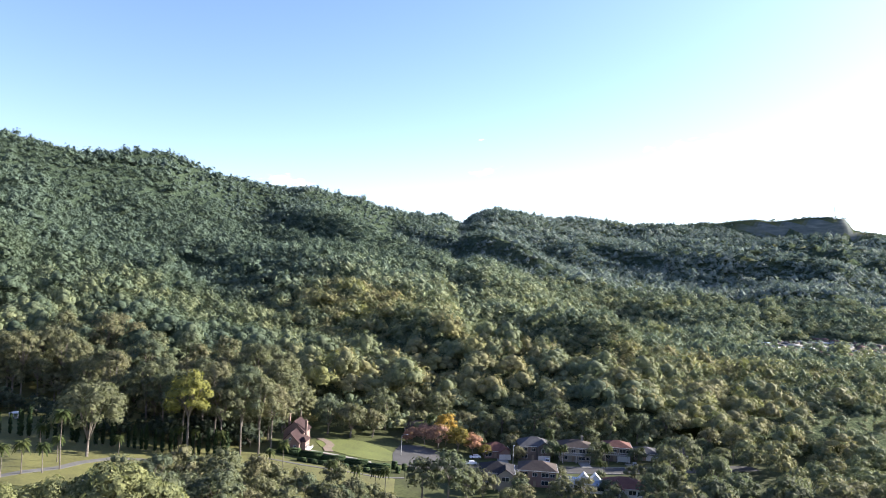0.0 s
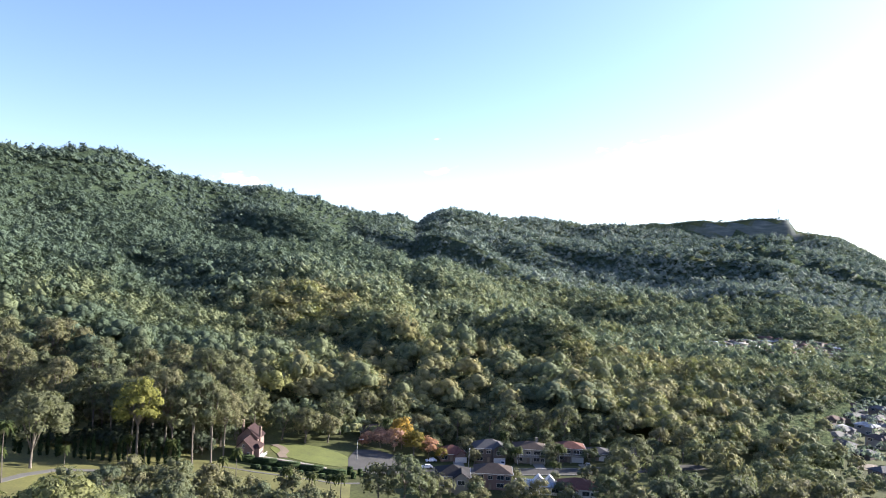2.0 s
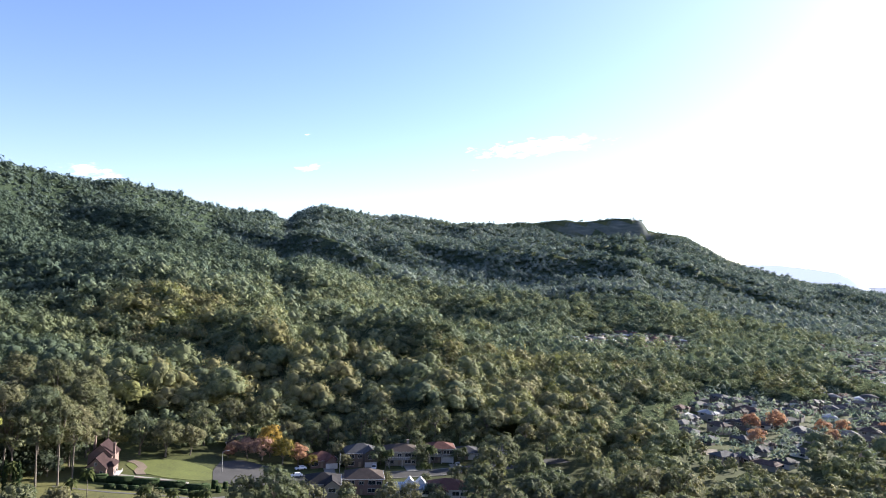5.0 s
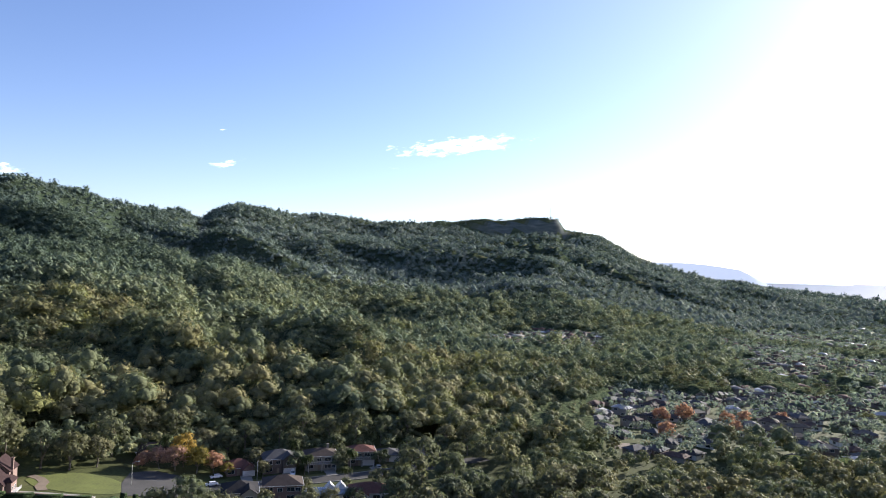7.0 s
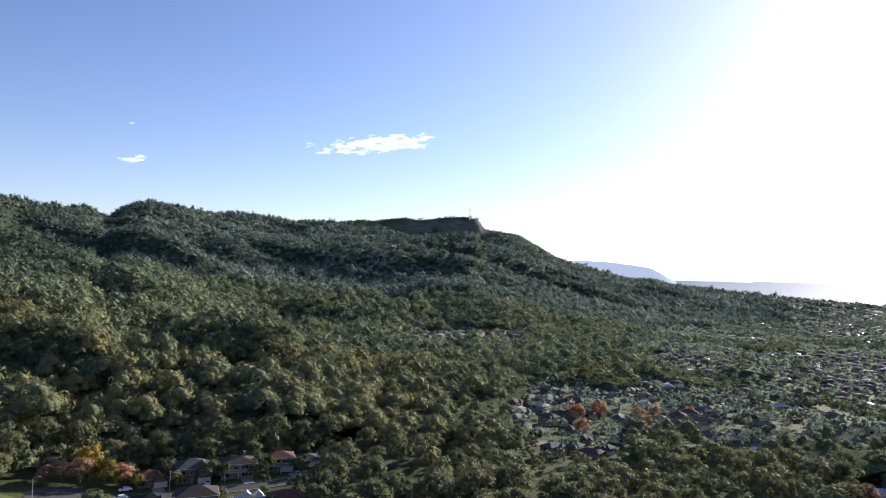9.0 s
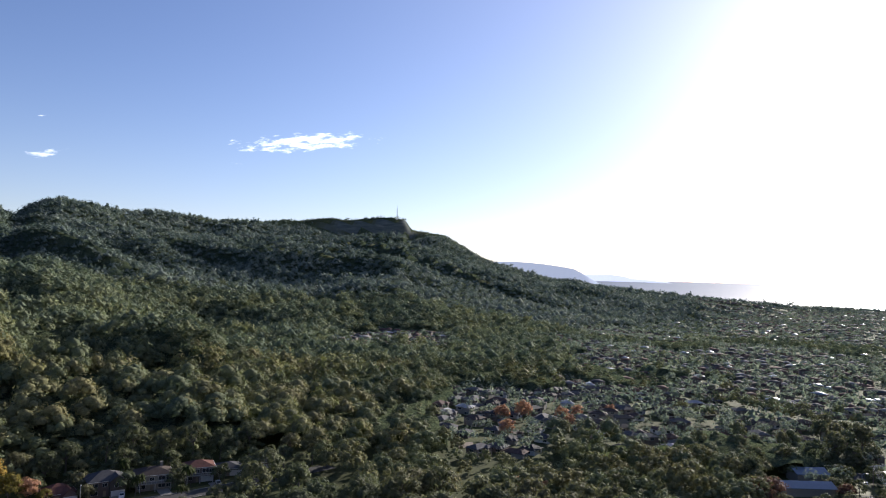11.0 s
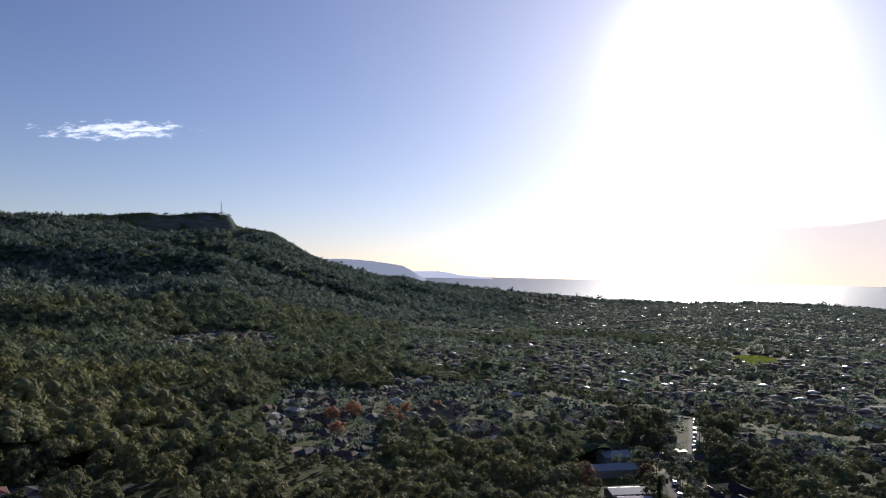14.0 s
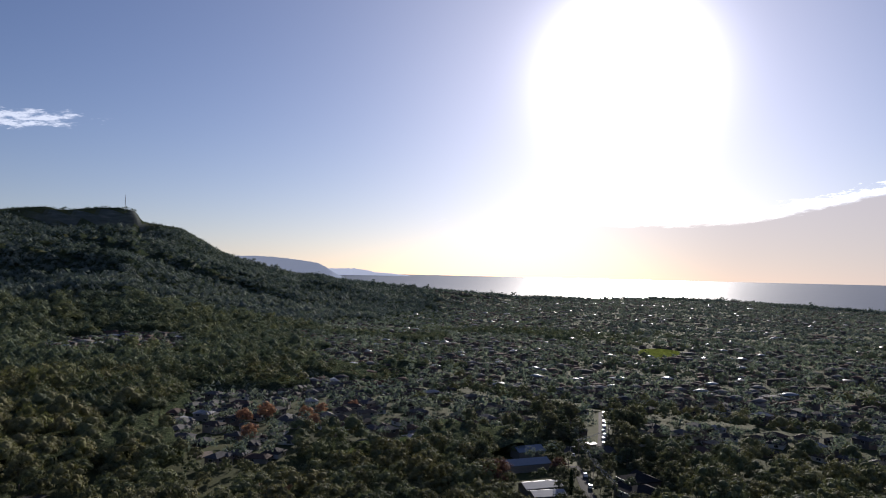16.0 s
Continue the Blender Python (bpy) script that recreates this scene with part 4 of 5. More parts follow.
def gabled_manor():
    """Tall brick house with stacked steep gables."""
    x, y = -51.6, 260
    z = ground_at(x, 256) - 1.3
    root = thing("house", "tall red brick house with steep dark gables and chimneys", "house", at=(x, y, z), turn=-6, size=0.8)
    part("wall", Shape().box(-4.1, 4.1, -4, 9, -2, 6.2).pediment(-4.1, 4.1, -4, -3.6, 6.2, 4.2), M_BRICK, root)
    part("roof", Shape().gable(-4.7, 4.7, -4.6, 9, 6.1, 4.7), M_MAROON, root)
    part("rear_wall", Shape().box(-6.5, 3.2, 6, 16, -2, 9.0).pediment(-6.5, 3.2, 6.0, 6.4, 9.0, 4.4), M_BRICK, root)
    part("rear_roof", Shape().gable(-7.1, 3.8, 5.5, 16.5, 8.9, 4.9), M_MAROON, root)
    part("bay", Shape().box(4.1, 6.3, -1.5, 5, -2, 6.6).box(6.3, 7.4, 0, 4, 2.6, 2.9), M_BRICK, root)
    part("bay_roof", Shape().hip(4.0, 6.8, -2, 5.5, 6.7, 1.4), M_MAROON, root)
    bal = part("balcony", Shape().box(6.3, 8.2, -1.5, 5, 2.7, 2.95), M_WHITE, root, "white balcony")
    part("railing", Shape().box(8.1, 8.2, -1.5, 5, 3.7, 3.8).box(8.1, 8.2, -1.5, -1.4, 2.9, 3.7).box(8.1, 8.2, 4.9, 5, 2.9, 3.7), M_WHITE, bal)
    for cx, cy, top in ((-5.4, 9, 16.2), (3.0, 8, 13.8)):
        part("chimney", Shape().box(cx, cx + 0.9, cy, cy + 0.9, 6, top).box(cx - 0.12, cx + 1.02, cy - 0.12, cy + 1.02, top, top + 0.25), M_BRICK, root)
    for wx, wz, size in ((-2.2, 1.0, (1.6, 1.2)), (1.6, 1.0, (1.6, 1.2)), (-1.6, 4.0, (2.4, 1.4)), (2.2, 4.0, (0.9, 1.2)), (0, 7.4, (0.9, 1.2))):
        window(root, size, wx, -4.04, wz)
    for wy in (0, 3):
        window(root, (1.6, 1.2), 6.34, wy, 3.4, 90)


gabled_manor()

# ---- grounds of the brick house ----
draped("lawn", ((-168, 190), (-130, 176), (-90, 182), (-60, 204), (-12, 219), (-13, 244), (-46, 247), (-58, 252), (-62, 272), (-76, 284), (-110, 282), (-168, 296)), 0.10, M_GRASS, "mown green lawn sloping below a row of cypresses", "lawn")
draped("lawn", ((-43, 271), (-37, 266.5), (-31, 263.5), (-24, 262.5), (-18, 263), (-15, 266), (-14, 271), (-16, 277), (-20, 282), (-26, 286), (-33, 287.5), (-40, 287), (-45, 284), (-46, 277)), 0.12, M_GREEN, "bright mown lawn beside the brick house", "lawn")
draped("driveway", ribbon(((-47, 262.5), (-36, 260.5), (-23, 257.5)), 3.2), 0.35, M_CONCRETE, "pale concrete driveway below the lawn", "driveway")
draped("path", ribbon(((-39, 265.5), (-40.5, 270), (-40, 275), (-42, 279.5), (-45.5, 283)), 3.2), 0.2, M_DIRT, "bare brown earth bank beside the house", "earth")
draped("garden_path", ribbon(((-116, 180), (-110, 190), (-105, 200), (-103, 209), (-98, 219), (-88, 224)), 2.6), 0.18, M_PATH, "curved grey garden path across the lawn", "path")
draped("garden_path", ribbon(((-62, 246.5), (-45, 244), (-18, 242.5), (-10, 247)), 1.1), 0.18, M_PATH, "narrow path below clipped hedges", "path")
draped("road", ribbon(((-9, 262), (0, 271), (18, 274.5), (45, 275), (70, 277), (96, 282), (130, 290)), 7.5), 0.15, M_ASPHALT, "asphalt suburban street", "road")
draped("road", ((-15, 262), (2, 262), (6, 272), (4, 288), (-6, 294), (-14, 290), (-16, 276)), 0.17, M_ASPHALT, "asphalt turning circle at the street's end", "road")
for line in (((2, 275.2), (18, 278.6), (45, 279.1), (70, 281.1), (96, 286.1)), ((6, 268.0), (18, 270.4), (45, 270.9), (70, 272.9), (96, 277.9))):
    draped("kerb", ribbon(line, 0.35), 0.30, M_CONCRETE, "pale concrete kerb", "kerb")
draped("pavement", ribbon(((20, 280.4), (45, 281), (70, 283), (96, 288)), 2.6), 0.2, M_GRASS, "grass verge along the street", "verge")
for x in (27.5, 43.5, 79, 60):
    draped("driveway", ribbon(((x, 279.5), (x, 287.5)), 4.2), 0.26, M_CONCRETE, "concrete driveway up to a garage", "driveway")
draped("retaining_wall", ribbon(((-46, 260.5), (-35, 258.4), (-23, 255.6)), 0.5), 0.9, M_BRICK, "low brick wall edging the driveway", "wall")


# ---- trees and shrubs near by ----
def limbs(rng, height, centres, thick=0.38, fork=0.45):
    """A tapered trunk that forks into limbs reaching for the clumps."""
    s = Shape()
    base = Vector((0, 0, -0.6))
    fz = height * fork
    lean = Vector((rng.normal() * 0.35, rng.normal() * 0.35, 0))
    s.tube([base, Vector((0, 0, fz * 0.5)) + lean * 0.5, Vector((0, 0, fz)) + lean], [thick * 1.25, thick * 0.95, thick * 0.75], 7)
    start = Vector((0, 0, fz)) + lean
    for c in centres[:7]:
        c = Vector(c)
        mid = start.lerp(c, 0.5) + Vector((0, 0, -0.6))
        s.tube([start, mid, c], [thick * 0.55, thick * 0.35, thick * 0.14], 5)
    return s


def tree_kind(name, seed, label, mat, clumps=14, leaves=1500, size=0.5, height=16.0, radius=6.0, base=0.42, thick=0.38, fork=0.45, group="near trees", bark=None):
    """Meshes for one kind of broad tree."""
    rng = np.random.RandomState(seed)
    v, t, soft, centres, normals = canopy(rng, clumps, leaves, size, height, radius, base)
    crown_me = tri_mesh("crown", v, t, mat, soft=soft)
    crown_me.normals_split_custom_set_from_vertices(normals.astype(np.float32))
    trunk_me = limbs(rng, height, centres, thick, fork).mesh("trunk", bark or M_BARK)
    return name, label, group, trunk_me, crown_me


def grow(kind, x, y, size=1.0, turn=0.0, label="", sink=0.2):
    name, text, group, trunk_me, crown_me = kind
    root = thing(name, label or text, "tree", group, (x, y, ground_at(x, y) - sink), turn, size)
    part("trunk", trunk_me, None, root)
    part("crown", crown_me, None, root)
    return root


GUM = "grey-green eucalyptus with a rounded, clumped crown"
GUMS = [tree_kind("eucalyptus_tree", 100 + k, GUM, M_GUM, 14 + k, 900, 0.74, 16 + k, 6.6 + 0.25 * k, -0.02) for k in range(5)]
TALLS = [tree_kind("tall_gum_tree", 120 + k, "tall slender gum with a high open crown", M_GUM, 19, 2000, 0.64, 30 + 1.5 * k, 8.0, 0.2, 0.33, 0.42) for k in range(4)]
LIME = tree_kind("lime_gum_tree", 131, "tall gum with bright yellow-green foliage", M_LIME, 19, 2600, 0.58, 31, 8.6, 0.25, 0.4, 0.45)
DOME = tree_kind("spreading_tree", 132, "broad dome-shaped tree on the lawn", M_GUM, 34, 5600, 0.56, 25, 12.5, 0.14, 0.42, 0.2)
ROUND = tree_kind("round_tree", 133, "dense round green tree beside the lawn", M_GUM, 20, 2200, 0.6, 17, 7.6, 0.02, 0.4, 0.2)


BUSH = [tree_kind("leafy_tree", 150 + k, "broad leafy tree with pale olive-green foliage", M_BUSH, 24, 4600, 0.5, 14, 8.0, -0.1, 0.3, 0.2) for k in range(2)]

SHRUB = [tree_kind("small_tree", 160 + k, "small rounded garden tree", M_GUM, 10, 620, 0.72, 14, 8.0, -0.1, 0.3, 0.2) for k in range(2)]


def coloured(name, seed, mat_name, a, b, label, height, radius, base=0.0):
    m = foliage(mat_name, ((0.0, a), (1.0, b)), by="object", passing=0.35, leafy=0.5)
    return tree_kind(name, seed, label, m, 14, 1500, 0.4, height, radius, base, 0.22, 0.22, "autumn trees")


GOLD = coloured("autumn_tree", 140, "golden_leaves", (0.42, 0.28, 0.07), (0.38, 0.26, 0.07), "golden yellow autumn tree by the street", 14, 4.6)
PINK = coloured("autumn_tree", 141, "dusky_pink_leaves", (0.36, 0.22, 0.18), (0.36, 0.23, 0.18), "dusky pink autumn tree by the street", 9, 5.0)
RUST = coloured("autumn_tree", 142, "rust_red_leaves", (0.44, 0.25, 0.175), (0.42, 0.21, 0.145), "rust-orange autumn tree between houses", 9, 4.4)
OLIVE = coloured("autumn_tree", 143, "olive_gold_leaves", (0.18, 0.16, 0.05), (0.22, 0.17, 0.05), "olive-gold tree turning for autumn", 10, 5.0)
MAROON = coloured("autumn_tree", 144, "maroon_leaves", (0.19, 0.105, 0.085), (0.165, 0.09, 0.075), "dark maroon tree beside metal roofs", 11, 5.5)

grow(GOLD, 4.6, 301, 1.1)
for x, y, s in ((-4, 297, 1.0), (1.5, 296, 1.1), (-9.5, 300, 0.7)):
    grow(PINK, x, y, s, x * 40)
grow(OLIVE, 9.5, 293, 1.1)
grow(RUST, 15.8, 294, 0.95)
grow(RUST, -11.5, 296, 0.55)
grow(OLIVE, 20.5, 288, 0.6, 70)
grow(DOME, -105, 216, 0.96)
grow(LIME, -81, 234, 0.95)
grow(ROUND, -44, 292, 0.98)
grow(ROUND, -34.5, 291, 0.9, 120)
grow(ROUND, -26, 296, 0.75, 40)
grow(ROUND, 13, 316, 0.8, 50)
grow(ROUND, 22.5, 313, 0.8, 200)
grow(ROUND, 33.5, 284, 0.42, 10, "small round clipped tree beside a driveway")

rng = np.random.RandomState(5)
for k in range(46):
    x = -172 + 112 * (k + rng.rand()) / 46
    y = (283 - 0.05 * (x + 62)) + rng.rand() * 48 * (1 if x < -70 else 0.6) + 2
    if (abs(x + 78) < 9 and 292 < y < 312):
        y += 22
    grow(TALLS[k % 4] if k % 3 else GUMS[k % 5], x, y, (0.72 + 0.3 * rng.rand()) * (1 if k % 3 else 1.4), rng.rand() * 360)
for x, y, s in ((-66, 276, 0.8), (-61, 284, 0.85), (-62, 268, 0.7), (-57, 300, 0.9), (-22, 312, 0.9), (-12, 334, 1.0), (0, 336, 1.0), (30, 322, 0.9), (44, 318, 0.9), (54, 320, 1.0), (66, 318, 1.0), (78, 318, 1.0), (90, 318, 0.9), (104, 322, 0.85),
                (49, 306, 0.7), (66, 304, 0.7), (-26, 322, 0.9), (-60, 312, 1.2), (-70, 318, 1.2), (111, 296, 0.65), (118, 308, 0.7), (113, 281, 0.6), (107, 268, 0.6), (124, 296, 0.7)):
    grow(GUMS[int(x) % 5], x, y, s, x * 37)
for x, y, s in ((-72, 241, 0.9), (-66.5, 245, 0.93), (-61, 248, 0.88), (-77, 249, 0.95), (-58.5, 255, 0.8), (-88, 248, 0.95), (-96, 252, 0.9), (-104, 256, 0.95), (-84, 258, 0.95), (-70, 258, 0.95)):
    grow(TALLS[int(x) % 4], x, y, s, x * 61)
for k in range(16):
    x = -80 + 64 * (k + rng.rand()) / 16
    grow(SHRUB[k % 2], x, 207 + 0.1 * (x + 80) + 17 * rng.rand(), 0.28 + 0.3 * rng.rand(), k * 70, "small rounded shrub tree on the lawn")
# the dark stand right behind the cypresses
for k in range(46):
    x = -176 + 114 * (k + rng.rand()) / 46
    y = max(262.0 if x < -132 else 243.0, 243 + 0.2 * (x + 128)) + 7 + 26 * rng.rand()
    if math.hypot(x + 51.6, y - 260) > 9:
        grow(GUMS[k % 5] if k % 2 else TALLS[k % 4], x, y, (0.72 if k % 2 else 0.62) + 0.28 * rng.rand(), k * 83, "dense dark gum behind the row of cypresses")
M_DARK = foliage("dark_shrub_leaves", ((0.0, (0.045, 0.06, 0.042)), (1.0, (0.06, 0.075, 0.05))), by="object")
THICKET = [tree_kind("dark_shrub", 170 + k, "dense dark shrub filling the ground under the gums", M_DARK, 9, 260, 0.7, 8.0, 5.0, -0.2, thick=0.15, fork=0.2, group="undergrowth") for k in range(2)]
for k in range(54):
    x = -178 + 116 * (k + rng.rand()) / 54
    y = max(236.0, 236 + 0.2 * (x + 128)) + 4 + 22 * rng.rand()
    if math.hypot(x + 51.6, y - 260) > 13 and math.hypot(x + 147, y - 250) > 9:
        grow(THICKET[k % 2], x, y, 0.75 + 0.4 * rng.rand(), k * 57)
# foreground crowns below the lawns and the street
for k, (x, y, s) in enumerate(((-85.1, 149.5, 0.8), (-80.1, 152.2, 0.95), (-74.4, 155.1, 1.0), (-69.9, 157.1, 1.28), (-64.4, 159.2, 1.15), (-59.5, 161.4, 0.92), (-90, 146, 0.85), (-54.5, 163.5, 0.75))):
    grow(BUSH[k % 2], x, y, s, x * 47)
for k in range(44):
    az, r = -34 + 31 * (k + rng.rand()) / 44, 176 + 24 * rng.rand() + (10 if k > 34 else 0)
    x, y = math.sin(radians(az)) * r, math.cos(radians(az)) * r
    if az < -26.5:
        continue
    grow(GUMS[k % 5], x, y, (0.55 + 0.35 * rng.rand()) * (1.15 if -24 < az < -16 else 0.8), rng.rand() * 360, "leafy olive-green tree below the lawns", 1.6)
for x, y, s, k in ((-62, 184, 0.7, 1), (-56.5, 192, 0.85, 4), (-52, 208.6, 0.74, 0), (-38.2, 186, 0.7, 1), (-45, 196, 0.5, 3), (-26.8, 193, 0.6, 2), (-22, 206, 0.55, 2),
                   (-3, 224, 0.85, 3), (5, 226, 0.95, 4), (11, 230, 0.8, 0), (24, 224, 0.55, 1), (30, 229, 0.5, 2), (41, 228, 0.62, 3), (49, 230, 0.6, 4), (58, 226, 0.62, 0), (77, 240, 0.9, 1), (83, 252, 1.0, 2), (71, 230, 0.75, 3),
                   (91, 262, 1.0, 4), (96, 246, 1.05, 0), (-48, 214, 0.45, 1), (-30, 226, 0.4, 2), (-63, 226, 0.42, 0)):
    grow(GUMS[k], x, y, s, x * 53)


def near_keep(az, r, x, y):
    """Where single trees stand in the valley below."""
    c = (az > 19) & ~((x < 125) & (y > 232) & (y < 345)) & (r < 345)
    road_gap = from_road(x, y) < 7.5
    houses = (town(az, r) > 0.3) | ((az > 33) & (az < 41) & (r > 318)) | ((x > 245) & (x < 300) & (y > 95) & (y < 182))
    clear = (az > 57.5) & (az < 71) & (r > 248)
    open_spots = clear & ((r < 300) | (RNG.rand(len(az)) < 0.75)) | ((x > 196) & (x < 214) & (y > 284) & (y < 305))
    return c * np.where((az > 32.5) & (az < 41.5) & (r > 322), 0.8, 1.0) * np.where(houses, 0.25, 0.92) * ~(road_gap & (az > 58)) * ~open_spots


spots = scatter(19, 92, 196, 345, 11.0, near_keep)
sizes = (1 - 0.14 * smooth(spots[:, 0], 34, 42)) * np.where((spots[:, 2] < 165) & (spots[:, 3] > 225), 0.72, 1) * np.where((spots[:, 0] > 58) & (spots[:, 0] < 70) & (spots[:, 1] > 215), 0.6, 1) * (0.75 + 0.4 * np.random.RandomState(8).rand(len(spots))) * np.where((spots[:, 0] > 32) & (spots[:, 0] < 42) & (spots[:, 1] > 275), 0.5, 1)
single = spots[:, 1] < 258
for k, ((az, r, x, y), s) in enumerate(zip(spots[single], sizes[single])):
    grow(GUMS[k % 5], x, y, s, rng.rand() * 360)
more, s = spots[~single], sizes[~single]
plant("valley_trees", canopies(8, 11, 560, 0.72, height=17.0, radius=7.2, base=0.0), np.stack([more[:, 2], more[:, 3], land(more[:, 2], more[:, 3]) - 0.3, s], -1), 0.3 + 0.5 * RNG.rand(len(more)), M_WOODS, "eucalypts filling the valley before the suburb")

for x, y, s in ((235.8, 301, 1.15), (275.7, 337, 1.3), (262, 340, 1.1), (290, 318, 1.1), (306, 322, 1.0), (330, 318, 0.9), (284, 305, 0.9), (180.7, 224, 0.7), (189.4, 216.5, 0.6), (268, 345, 0.8)):
    grow(RUST, x, y, s, x * 31)
for k in range(15):
    az, r = (60.2 + 3.0 * rng.rand(), 398 + 66 * rng.rand()) if k < 8 else (66.3 + 2.6 * rng.rand(), 392 + 60 * rng.rand())
    grow(GUMS[k % 5], math.sin(radians(az)) * r, math.cos(radians(az)) * r, 0.75 + 0.25 * rng.rand(), k * 50, "dark olive tree beside the downhill road")
for k, (x, y, s) in enumerate(((276, 186, 0.8), (294, 196, 0.85), (312, 192, 0.7), (270, 178, 0.55), (326, 186, 0.8), (306, 160, 0.4), (318, 132, 0.7), (330, 137, 0.85), (344, 142, 0.9), (356, 150, 0.8), (310, 124, 0.5), (272, 99, 0.6), (300, 104, 0.75), (318, 112, 0.8), (350, 190, 0.8), (366, 198, 0.8), (372, 184, 0.6), (350, 181, 0.6), (359, 177, 0.6), (300, 153, 0.45), (284, 142, 0.4))):
    grow(GUMS[k % 5], x, y, s, x * 17, "dark olive tree beside the downhill road")
for k, (x, y, s) in enumerate(((46.5, 288, 0.62), (49, 291, 0.5), (64, 287, 0.5), (66.5, 291, 0.6), (33, 288.5, 0.35), (82, 289, 0.5), (31.5, 296, 0.6), (17, 300, 0.55), (94, 292, 0.6), (30.5, 251, 0.45), (46, 262, 0.4), (61, 262, 0.35), (14.5, 251, 0.5), (74, 262, 0.55), (79, 256, 0.6), (60.5, 244, 0.5), (44.5, 244.5, 0.55), (29.5, 242, 0.5), (17, 240, 0.62))):
    grow(SHRUB[k % 2], x, y, s, k * 67, "leafy garden tree between houses")
grow(MAROON, 249, 160, 1.3)
grow(MAROON, 291, 153, 0.7, 90)


# garden shrubs and small trees between the houses by the downhill road
for az, r, x, y in scatter(57.5, 72, 266, 405, 7.6, lambda az, r, x, y: (from_road(x, y) > 4.4) * 0.72):
    if min(math.hypot(x - a, y - b) for a, b in ((286, 168), (306, 178), (262, 146), (254, 139), (281, 111), (297, 118), (335, 150), (362, 126), (350, 163), (280, 164), (292, 172), (267, 149))) > 8:
        grow(SHRUB[int(x) % 2], x, y, 0.28 + 0.25 * rng.rand(), x * 13, "small dark garden tree between houses")


# cypresses
def cypress_kind(seed):
    rng = np.random.RandomState(seed)
    s = np.linspace(0, 1, 12)
    vs, ts, at = [], [], 0
    centres = np.stack([rng.normal(size=12) * 0.08, rng.normal(size=12) * 0.08, 0.8 + s * 8.2], -1)
    radii = 0.85 * np.sin(np.pi * (0.18 + 0.78 * s)) ** 0.7 + 0.1
    v, t = sprays(rng, 420, 0.32, centres, radii, 1.3)
    core = Shape().tube([tuple(c) for c in centres] + [(0, 0, 10.0)], [float(r) * 0.85 for r in radii] + [0.03], 8)
    cv = np.array(core.v)
    ct = np.array([(f[0], f[k], f[k + 1]) for f in core.f for k in range(1, len(f) - 1)])
    return tri_mesh("foliage", np.concatenate([v, cv]), np.concatenate([t, ct + len(v)]), M_CYPRESS), Shape().tube([(0, 0, -0.5), (0, 0, 1.5)], 0.16, 6).mesh("trunk", M_BARK)


CYPRESS = [cypress_kind(200 + k) for k in range(3)]


def cypress(x, y, s, k, label="narrow dark cypress in a row along the lawn", group="row of cypresses"):
    root = thing("cypress_tree", label, "tree", group, (x, y, ground_at(x, y)), k * 77, s)
    part("foliage", CYPRESS[k % 3][0], None, root)
    part("trunk", CYPRESS[k % 3][1], None, root)


for k in range(40):
    x = -158 + k * 2.3 + rng.normal() * 0.4
    cypress(x, max(226.0, 226 + 0.2 * (x + 128)) + rng.normal() * 0.7, 0.72 + 0.34 * rng.rand(), k)
cypress(264, 133.5, 1.15, 1, "single dark cypress beside the road", "single cypress")


# palms
def palm_kind(seed, height):
    rng = np.random.RandomState(seed)
    trunk = Shape().tube([(0, 0, -0.5), (0.15, 0, height * 0.5), (0, 0.1, height)], [0.17, 0.12, 0.1], 7)
    fr = Shape()
    for k in range(24):
        a, droop = k * 2.4, 0.35 + 0.75 * (k / 24)
        pts = []
        for u in np.linspace(0, 1, 5):
            pts.append(Vector((math.cos(a) * u * 2.2, math.sin(a) * u * 2.2, height + 1.1 * u * (1 - droop) * 1.6 - 2.9 * droop * u * u)))
        side = Vector((-math.sin(a), math.cos(a), 0))
        for i in range(4):
            for q in (-1, 1):
                w0, w1 = 0.5 * math.sin(math.pi * (0.12 + i * 0.22)), 0.5 * math.sin(math.pi * (0.12 + (i + 1) * 0.2))
                fr.add([pts[i], pts[i + 1], pts[i + 1] + side * q * w1 + Vector((0, 0, -0.35 * w1)), pts[i] + side * q * w0 + Vector((0, 0, -0.35 * w0))], [(0, 1, 2, 3)])
    return trunk.mesh("trunk", M_BARK), fr.mesh("fronds", M_PALM)


PALMS = [palm_kind(300 + k, h) for k, h in enumerate((11.0, 13.5, 8.0))]


def palm(x, y, k, s=1.0):
    root = thing("palm_tree", "slender palm with an arching frond crown", "palm", "garden palms", (x, y, ground_at(x, y)), x * 29, s)
    part("trunk", PALMS[k][0], None, root)
    part("fronds", PALMS[k][1], None, root)


for x, y, k, s in ((-104, 199, 1, 1.22), (-109, 189, 2, 1.1), (-105.5, 193, 2, 1.0), (-108, 205, 2, 0.95), (-112, 185, 2, 1.05), (-98, 222, 2, 0.8), (-118, 214, 2, 1.0), (-50.5, 219, 0, 0.95), (-48, 227, 0, 1.05), (-32, 226, 2, 1.0), (-24, 224, 2, 1.0),
                   (-17.5, 218, 0, 0.9), (-14.5, 217, 0, 1.0), (-86, 240, 2, 1.0), (-79, 236, 0, 0.8), (-71, 238, 2, 1.1), (49.5, 283, 2, 0.9), (51.3, 283.5, 2, 0.95), (68, 284.5, 2, 1.1), (70, 286, 2, 0.9), (62, 268.5, 2, 0.8), (64, 269, 2, 0.7),
                   (98, 290, 2, 1.2), (94, 288, 2, 1.0), (-2, 312, 2, 1.2), (4, 314, 2, 1.1), (84, 290, 2, 0.8), (48, 301, 2, 1.2), (65, 303, 2, 1.2)):
    palm(x, y, k, s)


